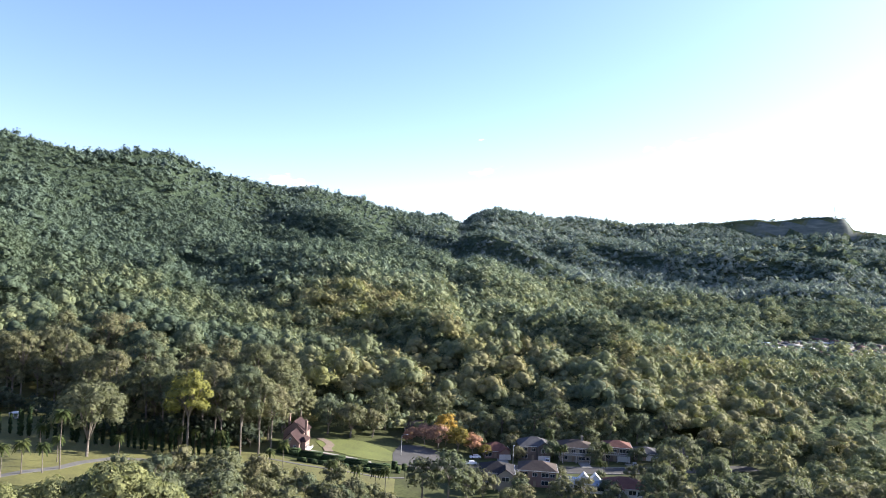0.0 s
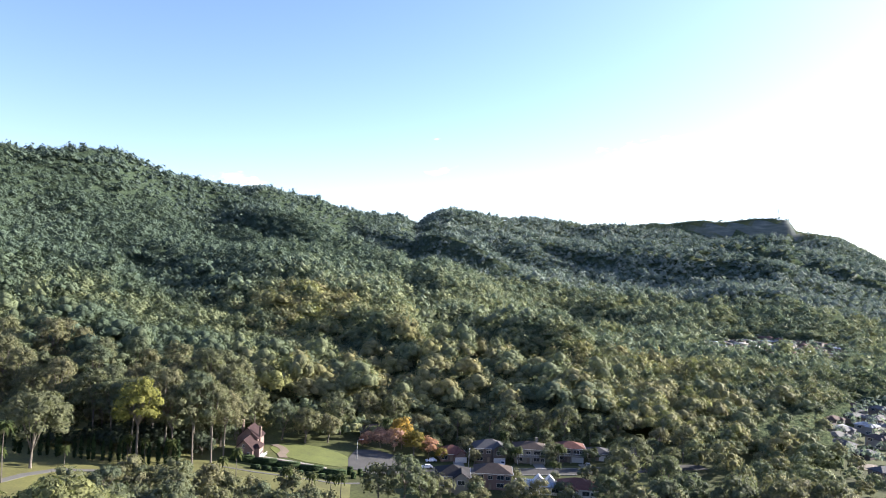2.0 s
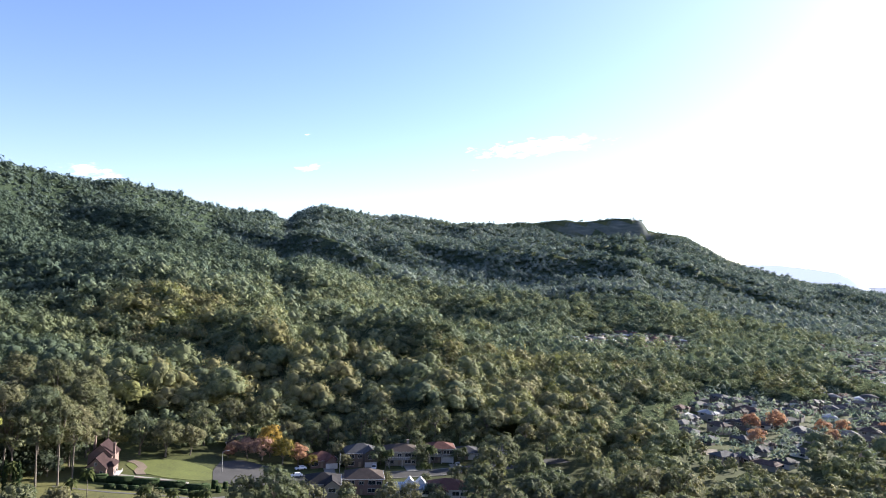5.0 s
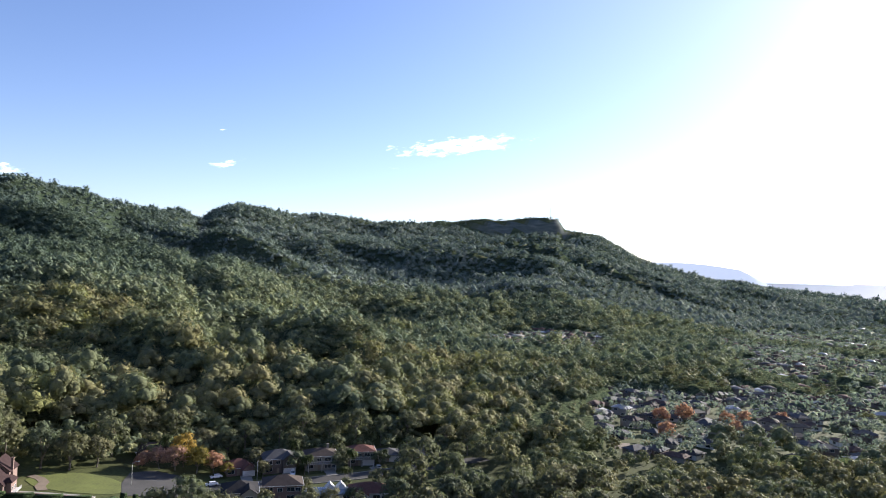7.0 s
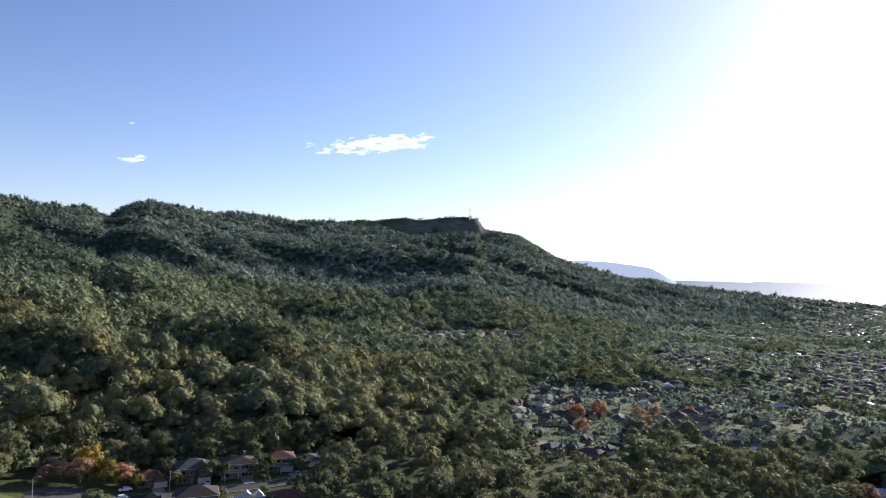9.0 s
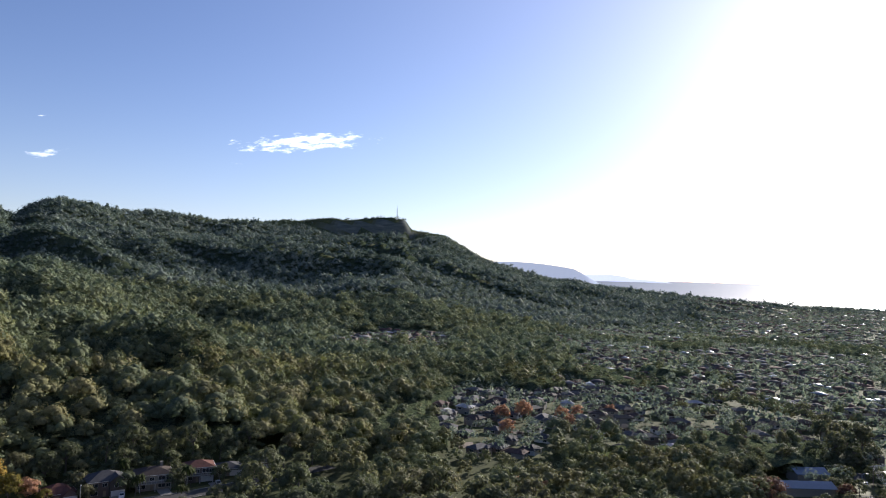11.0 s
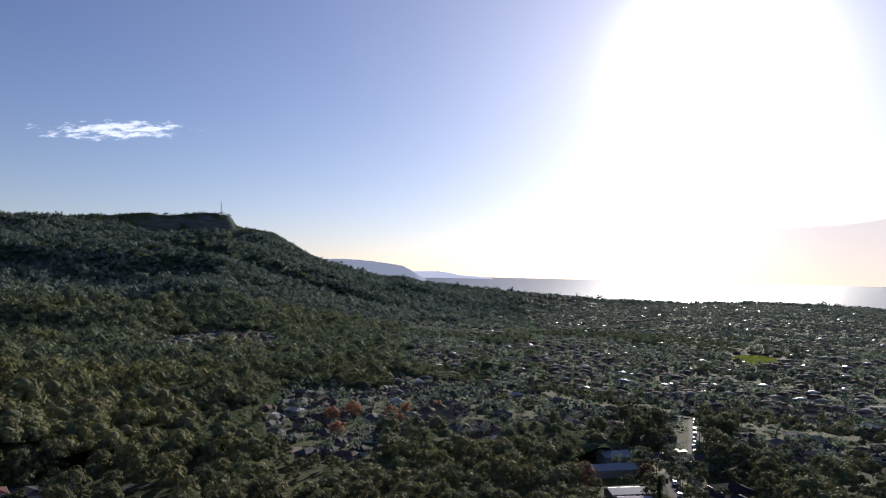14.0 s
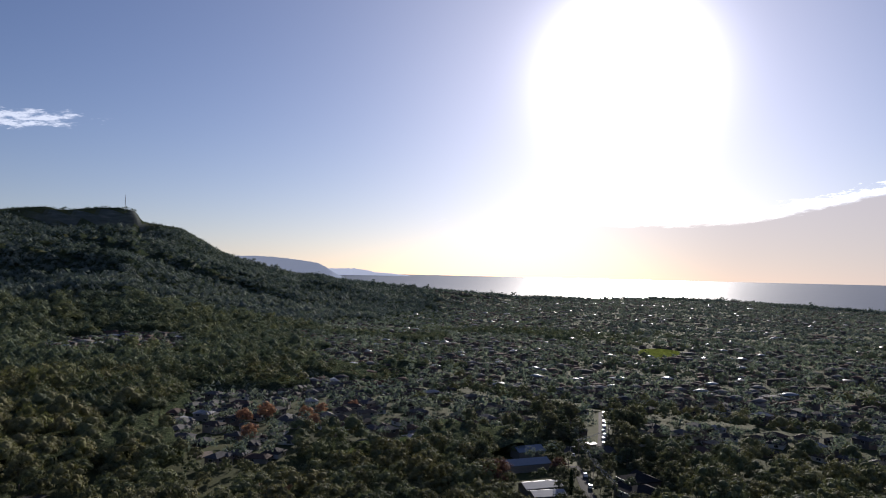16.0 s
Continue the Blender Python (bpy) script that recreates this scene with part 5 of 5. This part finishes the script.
# clipped hedges
def hedge_mesh(seed, w, d, h, leaves):
    rng = np.random.RandomState(seed)
    n_ = max(2, int(w / d * 1.4))
    centres = np.stack([np.linspace(-w / 2 + d * 0.4, w / 2 - d * 0.4, n_), np.zeros(n_), np.full(n_, h * 0.45)], -1)
    v, t = sprays(rng, leaves, 0.2, centres, np.full(n_, d * 0.6), h / d * 0.75)
    core = Shape().box(-w / 2, w / 2, -d / 2, d / 2, -0.4, h * 0.85)
    core.box(-w / 2 + 0.15, w / 2 - 0.15, -d / 2 + 0.15, d / 2 - 0.15, h * 0.85, h)
    ct = np.array([(f[0], f[k], f[k + 1]) for f in core.f for k in range(1, len(f) - 1)])
    return tri_mesh("hedge", np.concatenate([v, np.array(core.v)]), np.concatenate([t, ct + len(v)]), M_HEDGE)


BOX_HEDGE, LONG_HEDGE = hedge_mesh(1, 3.0, 1.5, 1.3, 160), hedge_mesh(2, 8.4, 2.0, 2.2, 420)
for k in range(8):
    x, y = -46 + k * 3.75, 248.6 - k * 0.25
    ob = tagged(new("box_hedge", BOX_HEDGE), "clipped dark green box hedge in a row", "hedge", "row of box hedges")
    ob.location, ob.rotation_euler = (x, y, ground_at(x, y)), (0, 0, radians(-4))
for k in range(5):
    x, y = -52 + k * 8.2, 255.6 - k * 1.1
    ob = tagged(new("long_hedge", LONG_HEDGE), "long dense dark hedge below the driveway", "hedge", "driveway hedge")
    ob.location, ob.rotation_euler = (x, y, ground_at(x, y)), (0, 0, radians(-7))
for x, y, s in ((-14, 256, 1.0), (-10.5, 257, 0.8), (-12.5, 252, 0.8), (-17, 252.5, 0.9)):
    ob = tagged(new("clipped_shrub", BOX_HEDGE), "rounded clipped shrub beside the turning circle", "shrub", "clipped shrubs")
    ob.location, ob.scale = (x, y, ground_at(x, y)), (s * 0.7, s * 1.3, s * 2.0)


# ---- street things ----
def car_kind(paint):
    body = Shape()
    prof = [(-2.2, 0.35), (-2.2, 0.85), (-1.3, 0.95), (-0.75, 1.45), (1.2, 1.48), (1.95, 0.95), (2.2, 0.9), (2.2, 0.35)]
    v = [(x, s * (0.88 if z < 1 else 0.7), z) for s in (-1, 1) for x, z in prof]
    m = len(prof)
    f = [tuple(range(m)), tuple(range(2 * m - 1, m - 1, -1))] + [(k, k + m, (k + 1) % m + m, (k + 1) % m) for k in range(m)]
    body.add(v, f)
    panes = []
    for s in (-1, 1):
        y = 0.81 * s
        panes.append(Shape().add([(-1.1, y, 1.0), (1.6, y, 1.0), (1.1, y * 0.93, 1.4), (-0.72, y * 0.93, 1.4)], [(0, 1, 2, 3) if s < 0 else (3, 2, 1, 0)]))
    panes.append(Shape().add([(-1.33, -0.7, 0.98), (-1.33, 0.7, 0.98), (-0.8, 0.62, 1.44), (-0.8, -0.62, 1.44)], [(3, 2, 1, 0)]))
    panes.append(Shape().add([(1.95, -0.7, 1.0), (1.95, 0.7, 1.0), (1.27, 0.62, 1.5), (1.27, -0.62, 1.5)], [(0, 1, 2, 3)]))
    wheel = Shape().tube([(0, -0.11, 0), (0, 0.11, 0)], 0.33, 12)
    return body.mesh("body", paint), [g.mesh("car_window", M_GLASS) for g in panes], wheel.mesh("wheel", M_RUBBER)


CARS = {"white": car_kind(M_CARWHITE), "silver": car_kind(M_CARGREY)}


def car(x, y, turn, colour, label, s=1.0):
    body, glass, wheel = CARS[colour]
    root = thing("car", label, "car", "parked cars", (x, y, ground_at(x, y) + 0.22), turn, s)
    part("body", body, None, root)
    for g in glass:
        part("car_window", g, None, root)
    for wx in (-1.35, 1.4):
        for wy in (-0.8, 0.8):
            part("wheel", wheel, None, root, at=(wx, wy, 0.33))


car(45.2, 284.5, 80, "white", "white car parked on a driveway", 1.1)
car(14.5, 277.2, 8, "white", "white car parked at the kerb")
car(16.5, 286.5, 12, "white", "white car beside a rust-coloured tree")
car(80, 284, 85, "silver", "silver car on a concrete driveway")


def street_lamp(x, y, turn):
    root = thing("street_lamp", "grey steel street lamp with a curved arm", "street lamp", "street lamps", (x, y, ground_at(x, y)), turn)
    part("pole", Shape().tube([(0, 0, -0.3), (0, 0, 7.5)], [0.13, 0.09], 8), M_STEEL, root)
    part("arm", Shape().tube([(0, 0, 7.4), (0.8, 0, 8.0), (1.9, 0, 8.1)], 0.06, 6), M_STEEL, root)
    part("lamp_head", Shape().box(1.7, 2.4, -0.15, 0.15, 8.02, 8.2), M_TRIM, root)


street_lamp(-12.7, 275, 0)
street_lamp(31, 279.8, -90)
street_lamp(310.9, 157.5, -90)

# small white pavilion at the top of the lawn
x, y = -147, 250
root = thing("pavilion", "small white garden pavilion behind the cypresses", "pavilion", at=(x, y, ground_at(x, y)), size=0.75)
part("roof", Shape().hip(-2.4, 2.4, -2.0, 2.0, 2.7, 0.6), M_WHITE, root)
for px_, py_ in ((-2, -1.6), (2, -1.6), (-2, 1.6), (2, 1.6)):
    part("post", Shape().box(px_ - 0.12, px_ + 0.12, py_ - 0.12, py_ + 0.12, -0.5, 2.6), M_WHITE, root)
part("floor_slab", Shape().box(-2.4, 2.4, -2, 2, -0.5, 0.15), M_CONCRETE, root)

# radio mast on the escarpment's corner
az, r = 28.82, 2690
x, y = math.sin(radians(az)) * r, math.cos(radians(az)) * r
root = thing("radio_mast", "thin lattice radio mast on the plateau edge", "mast", at=(x, y, ground_at(x, y)))
for sx, sy in ((-1, -1), (1, -1), (0, 1)):
    part("leg", Shape().tube([(sx * 1.8, sy * 1.8, -2), (sx * 0.5, sy * 0.5, 42)], 0.55, 5), M_STEEL, root)
part("lattice", (lambda s: [s.tube([(-1.7 + 0.1 * k, -1.7 + 0.1 * k, 3 * k), (1.7 - 0.1 * k, -1.7 + 0.1 * k, 3 * k + 3)], 0.15, 4) for k in range(12)] and s)(Shape()), M_STEEL, root)
part("antenna", Shape().tube([(0, 0, 41), (0, 0, 52)], 0.4, 5), M_STEEL, root)

# ---- below the sun: houses and road near by ----
draped("road", ribbon(DOWNHILL, 4.6), 0.15, M_ASPHALT, "grey suburban road running downhill", "road", step=4)
draped("road", ribbon(BEYOND, 4.2), 0.15, M_ASPHALT, "grey suburban street lined with parked cars", "road", step=4)
draped("verge", ((303, 157), (311, 150), (330, 161), (326, 167)), 0.22, M_GRASS, "sunlit grass verge beside the road", "verge")
draped("verge", ((286, 135), (300, 138), (313, 147), (306, 149)), 0.22, M_GRASS, "sunlit grass verge beside the road", "verge")
draped("tennis_court", ((199, 292), (207, 290), (213, 300), (204, 303)), 0.2, M_DIRT, "tan bare yard between houses", "yard")


def metal_house(label, x, y, turn, w, d, h, roof, rise, ribs=True):
    z = ground_at(x, y)
    root = thing("house", label, "house", "houses by the downhill road", (x, y, z), turn)
    part("wall", Shape().box(-w / 2, w / 2, -d / 2, d / 2, -2, h), M_CREAM, root)
    part("roof", Shape().gable(-w / 2 - 0.5, w / 2 + 0.5, -d / 2 - 0.5, d / 2 + 0.5, h + 0.1, rise, "x"), roof, root)
    lean = Shape().add([(-w / 2 - 0.2, -d / 2 - 4, h - 0.7), (w * 0.3, -d / 2 - 4, h - 0.7), (w * 0.3, -d / 2 - 0.3, h - 0.2), (-w / 2 - 0.2, -d / 2 - 0.3, h - 0.2),
                        (-w / 2 - 0.2, -d / 2 - 4, h - 0.85), (w * 0.3, -d / 2 - 4, h - 0.85), (w * 0.3, -d / 2 - 0.3, h - 0.35), (-w / 2 - 0.2, -d / 2 - 0.3, h - 0.35)],
                       [(0, 1, 2, 3), (7, 6, 5, 4), (0, 4, 5, 1), (1, 5, 6, 2), (2, 6, 7, 3), (3, 7, 4, 0)])
    part("verandah_roof", lean, roof, root)
    if ribs:
        slope = math.atan2(rise, d / 2 + 0.5)
        for k in range(5):
            x0 = -w / 2 + (k + 0.5) * w / 5
            s = Shape().add([(x0 - 0.9, -d / 2 + 0.6, h + 0.35), (x0 + 0.9, -d / 2 + 0.6, h + 0.35), (x0 + 0.9, -1.0, h + 0.12 + rise * (1 - 1.0 / (d / 2 + 0.5)) + 0.15), (x0 - 0.9, -1.0, h + 0.12 + rise * (1 - 1.0 / (d / 2 + 0.5)) + 0.15)], [(0, 1, 2, 3)])
            s.f.append((3, 2, 1, 0)), s.m.append(0)
            if k in (1, 3):
                part("skylight", s, M_SOLAR, root, "dark roof panel")
    for fx in (-0.35, 0.0, 0.35):
        window(root, (2.4, 1.4), fx * w, -d / 2 - 0.03, 0.9)
    for fx in (-0.3, 0.3):
        window(root, (1.6, 1.2), -w / 2 - 0.03, fx * d, 0.9, 90)
    return root


metal_house("long pale house with blue-grey metal roofs", 286, 168, 148, 22, 9, 3.4, M_BLUEROOF, 1.8)
metal_house("blue-grey roofed wing behind the long house", 306, 178, 150, 14, 9, 4.0, M_BLUEROOF, 2.0, False)
metal_house("low house with pale ribbed metal roofs", 262, 146, 146, 17, 8, 2.8, M_PALEROOF, 1.4)
metal_house("low house with a pale metal roof and white eaves", 254, 139, 140, 13, 8, 2.6, M_PALEROOF, 1.3)
house("house with a charcoal hipped roof and skylights", 281, 111, 150, 15, 12, 1, M_CREAM, M_CHARCOAL, 2.4, wing=2.5, garage=False, group="houses by the downhill road")
house("house with a dark tiled roof below the road", 297, 118, 146, 14, 11, 1, M_BRICKS, M_CHARCOAL, 2.4, wing=-2.0, garage=False, group="houses by the downhill road")
house("house with a grey hipped roof beside the road", 335, 150, 150, 12, 10, 1, M_CREAM, M_GREYTILE, 2.2, garage=False, group="houses by the downhill road")
metal_house("white flat-roofed hall that catches the sun", 362, 126, 152, 11, 7, 3.2, M_PALEROOF, 0.8, False)
metal_house("small white shed beside the road", 345, 163, 150, 4.5, 4, 2.4, M_PALEROOF, 0.6, False)
for k, (x, y) in enumerate(((279, 132), (294, 141.5), (322, 161.5), (356, 160.5), (367, 165.5), (376, 169), (386, 174), (399, 179.5), (413, 186), (431, 194), (444, 200))):
    car(x, y, 30, "white" if k % 2 else "silver", "parked car at the edge of the downhill road")


def power_pole(x, y, turn):
    root = thing("power_pole", "timber power pole with a crossarm", "power pole", "power poles", (x, y, ground_at(x, y)), turn)
    part("pole", Shape().tube([(0, 0, -0.5), (0, 0, 10)], [0.19, 0.13], 8), M_TIMBER, root)
    part("crossarm", Shape().box(-1.2, 1.2, -0.07, 0.07, 9.3, 9.5), M_TIMBER, root)
    for k in (-1.0, -0.4, 0.4, 1.0):
        part("insulator", Shape().tube([(k, 0, 9.5), (k, 0, 9.75)], 0.07, 6), M_WHITE, root)


POLES = ((262, 114), (290, 136), (320, 157.5), (352, 156), (386, 171))
for x, y in POLES:
    power_pole(x, y, -58)
for k in (-1.0, -0.4, 0.4, 1.0):
    wire = Shape()
    for (xa, ya), (xb, yb) in zip(POLES, POLES[1:]):
        a = Vector((xa + 0.53 * k, ya - 0.85 * k, ground_at(xa, ya) + 9.75))
        b = Vector((xb + 0.53 * k, yb - 0.85 * k, ground_at(xb, yb) + 9.75))
        wire.tube([a.lerp(b, u) - Vector((0, 0, 4 * 0.7 * u * (1 - u))) for u in np.linspace(0, 1, 9)], 0.03, 4)
    tagged(new("power_cable", wire.mesh("power_cable", M_STEEL)), "thin sagging power cable between poles", "cable", "power cables")

# sports oval
pts = []
for k in range(24):
    a = k * math.pi / 12
    az, r = 70.1 + 1.7 * math.cos(a), 990 + 78 * math.sin(a)
    pts.append((math.sin(radians(az)) * r, math.cos(radians(az)) * r))
draped("sports_field", pts, 0.6, M_TURF, "bright green sports field among trees and roofs", "field", step=12)

# ---- the suburb ----
def suburb_kind(seed):
    """Meshes for a small house seen from afar: wall, roof, windows and doors."""
    rg = np.random.RandomState(seed)
    w, d, st = 9.5 + 3.5 * rg.rand(), 6.8 + 1.8 * rg.rand(), 1 if rg.rand() < 0.75 else 2
    h, rise = 2.5 * st + 0.2, 1.5 + 0.6 * rg.rand()
    gx = w * 0.25 * (1 if rg.rand() < 0.5 else -1)
    wall = Shape().box(-w / 2, w / 2, -d / 2, d / 2, -2.5, h).box(gx - 2.1, gx + 2.1, -d / 2 - 2.2, -d / 2 + 0.2, -2.5, h - 0.2)
    roof = Shape().hip(-w / 2 - 0.6, w / 2 + 0.6, -d / 2 - 0.6, d / 2 + 0.6, h + 0.1, rise).hip(gx - 2.5, gx + 2.5, -d / 2 - 2.7, -d / 2 + 2.2, h - 0.1, rise * 0.72)
    wins = [((gx, -d / 2 - 2.23, 0.8), 0), ((-gx, -d / 2 - 0.03, h - 1.9), 0), ((w / 2 + 0.03, 0, h - 1.9), 90), ((-w / 2 - 0.03, 0, h - 1.9), 90), ((-gx * 0.6, d / 2 + 0.03, h - 1.9), 0)]
    door = Shape().box(-gx - 2.2, -gx - 1.2, -d / 2 - 0.06, -d / 2 + 0.02, 0, 2.1)
    plain = Shape().box(-w / 2, w / 2, -d / 2, d / 2, -1.5, h), Shape().hip(-w / 2 - 0.6, w / 2 + 0.6, -d / 2 - 0.6, d / 2 + 0.6, h + 0.1, rise)
    for sh in plain:
        sh.f = [f for f in sh.f if f != (3, 2, 1, 0)]
    return wall, roof, wins, door, plain


SUBURB = []
for k in range(7):
    wall, roof, wins, door, plain = suburb_kind(400 + k)
    SUBURB.append((wall.mesh("wall", (M_BRICKS, M_CREAM, M_WHITE)[k % 3]), roof.mesh("roof", M_ROOFS), wins, door.mesh("door", M_TIMBER), *plain))


def home_keep(az, r, x, y):
    oval = ((az - 70.0) / 1.9) ** 2 + ((r - 985) / 80) ** 2 < 1
    road_gap = from_road(x, y) < 12
    yard = (x > 192) & (x < 220) & (y > 285) & (y < 310)
    return (town(az, r) > 0.5) * np.where((r > 620) & (az > 36), 0.68, 0.88) * ~oval * ~(road_gap & (az > 58) & (r < 600)) * ~((az > 58) & (az < 72) & (r < 392)) * ~yard


homes = scatter(22.5, 88, 340, 1100, 16.0, home_keep)
homes = homes[np.argsort(homes[:, 1])]
near_homes, rest_homes = homes[:300], homes[300:]
for k, (az, r, x, y) in enumerate(near_homes):
    wall, roof, wins, door, *_ = SUBURB[k % 7]
    turn = (30 if az < 42 else -25) + 90 * (k % 4) + 8 * rng.normal()
    root = thing("suburban_house", ("brick", "cream rendered", "white painted")[k % 7 % 3] + " suburban house with a hipped tiled roof", "house", "suburban houses", (x, y, ground_at(x, y)), turn, 0.88)
    part("wall", wall, None, root)
    part("roof", roof, None, root)
    part("door", door, None, root)
    for (wx, wy, wz), wt in wins:
        window(root, (2.4, 1.4), wx, wy, wz, wt)


def many_homes(name, places, label):
    """Houses too far and too many to tell apart, in one mesh."""
    vs, ts, sl, at = [], [], [], 0
    packs = []
    for k in range(7):
        arrays = []
        for shape in SUBURB[k][4:6]:
            arrays.append((np.array(shape.v), np.array([(f[0], f[i], f[i + 1]) for f in shape.f for i in range(1, len(f) - 1)])))
        packs.append(arrays)
    for k, (az, r, x, y) in enumerate(places):
        a = radians((-25 if az > 42 else 30) + 90 * (k % 4) + 8 * rng.normal())
        c, s, z = math.cos(a), math.sin(a), ground_at(x, y)
        big = 0.86 + (1.2 * rng.rand() if rng.rand() < 0.07 else 0.0) + 0.1 * (r > 1500)
        for q, (v, t) in enumerate(packs[k % 7]):
            u = np.stack([(v[:, 0] * c - v[:, 1] * s) * big + x, (v[:, 0] * s + v[:, 1] * c) * big + y, v[:, 2] + z], -1)
            vs.append(u)
            ts.append(t + at)
            sl.append(np.full(len(t), 1 + (rng.randint(4) if rng.rand() < 0.93 else 4 + rng.randint(2)) if q else 0))
            at += len(v)
    mats = [M_BRICKS, M_GREYTILE, M_LIGHTTILE, M_BROWNTILE, M_TERRACOTTA, M_PALEROOF, M_BLUEROOF]
    tagged(new(name, tri_mesh(name, np.concatenate(vs), np.concatenate(ts), mats, slot=np.concatenate(sl))), label, "houses", kind="stuff")


many_homes("far_houses", np.concatenate([rest_homes, scatter(40, 92, 1100, 3300, 24.0, lambda az, r, x, y: (town(az, r) > 0.3) * 0.8 * (r < shore_range(az) - 60))]), "many distant suburban houses with hipped roofs")
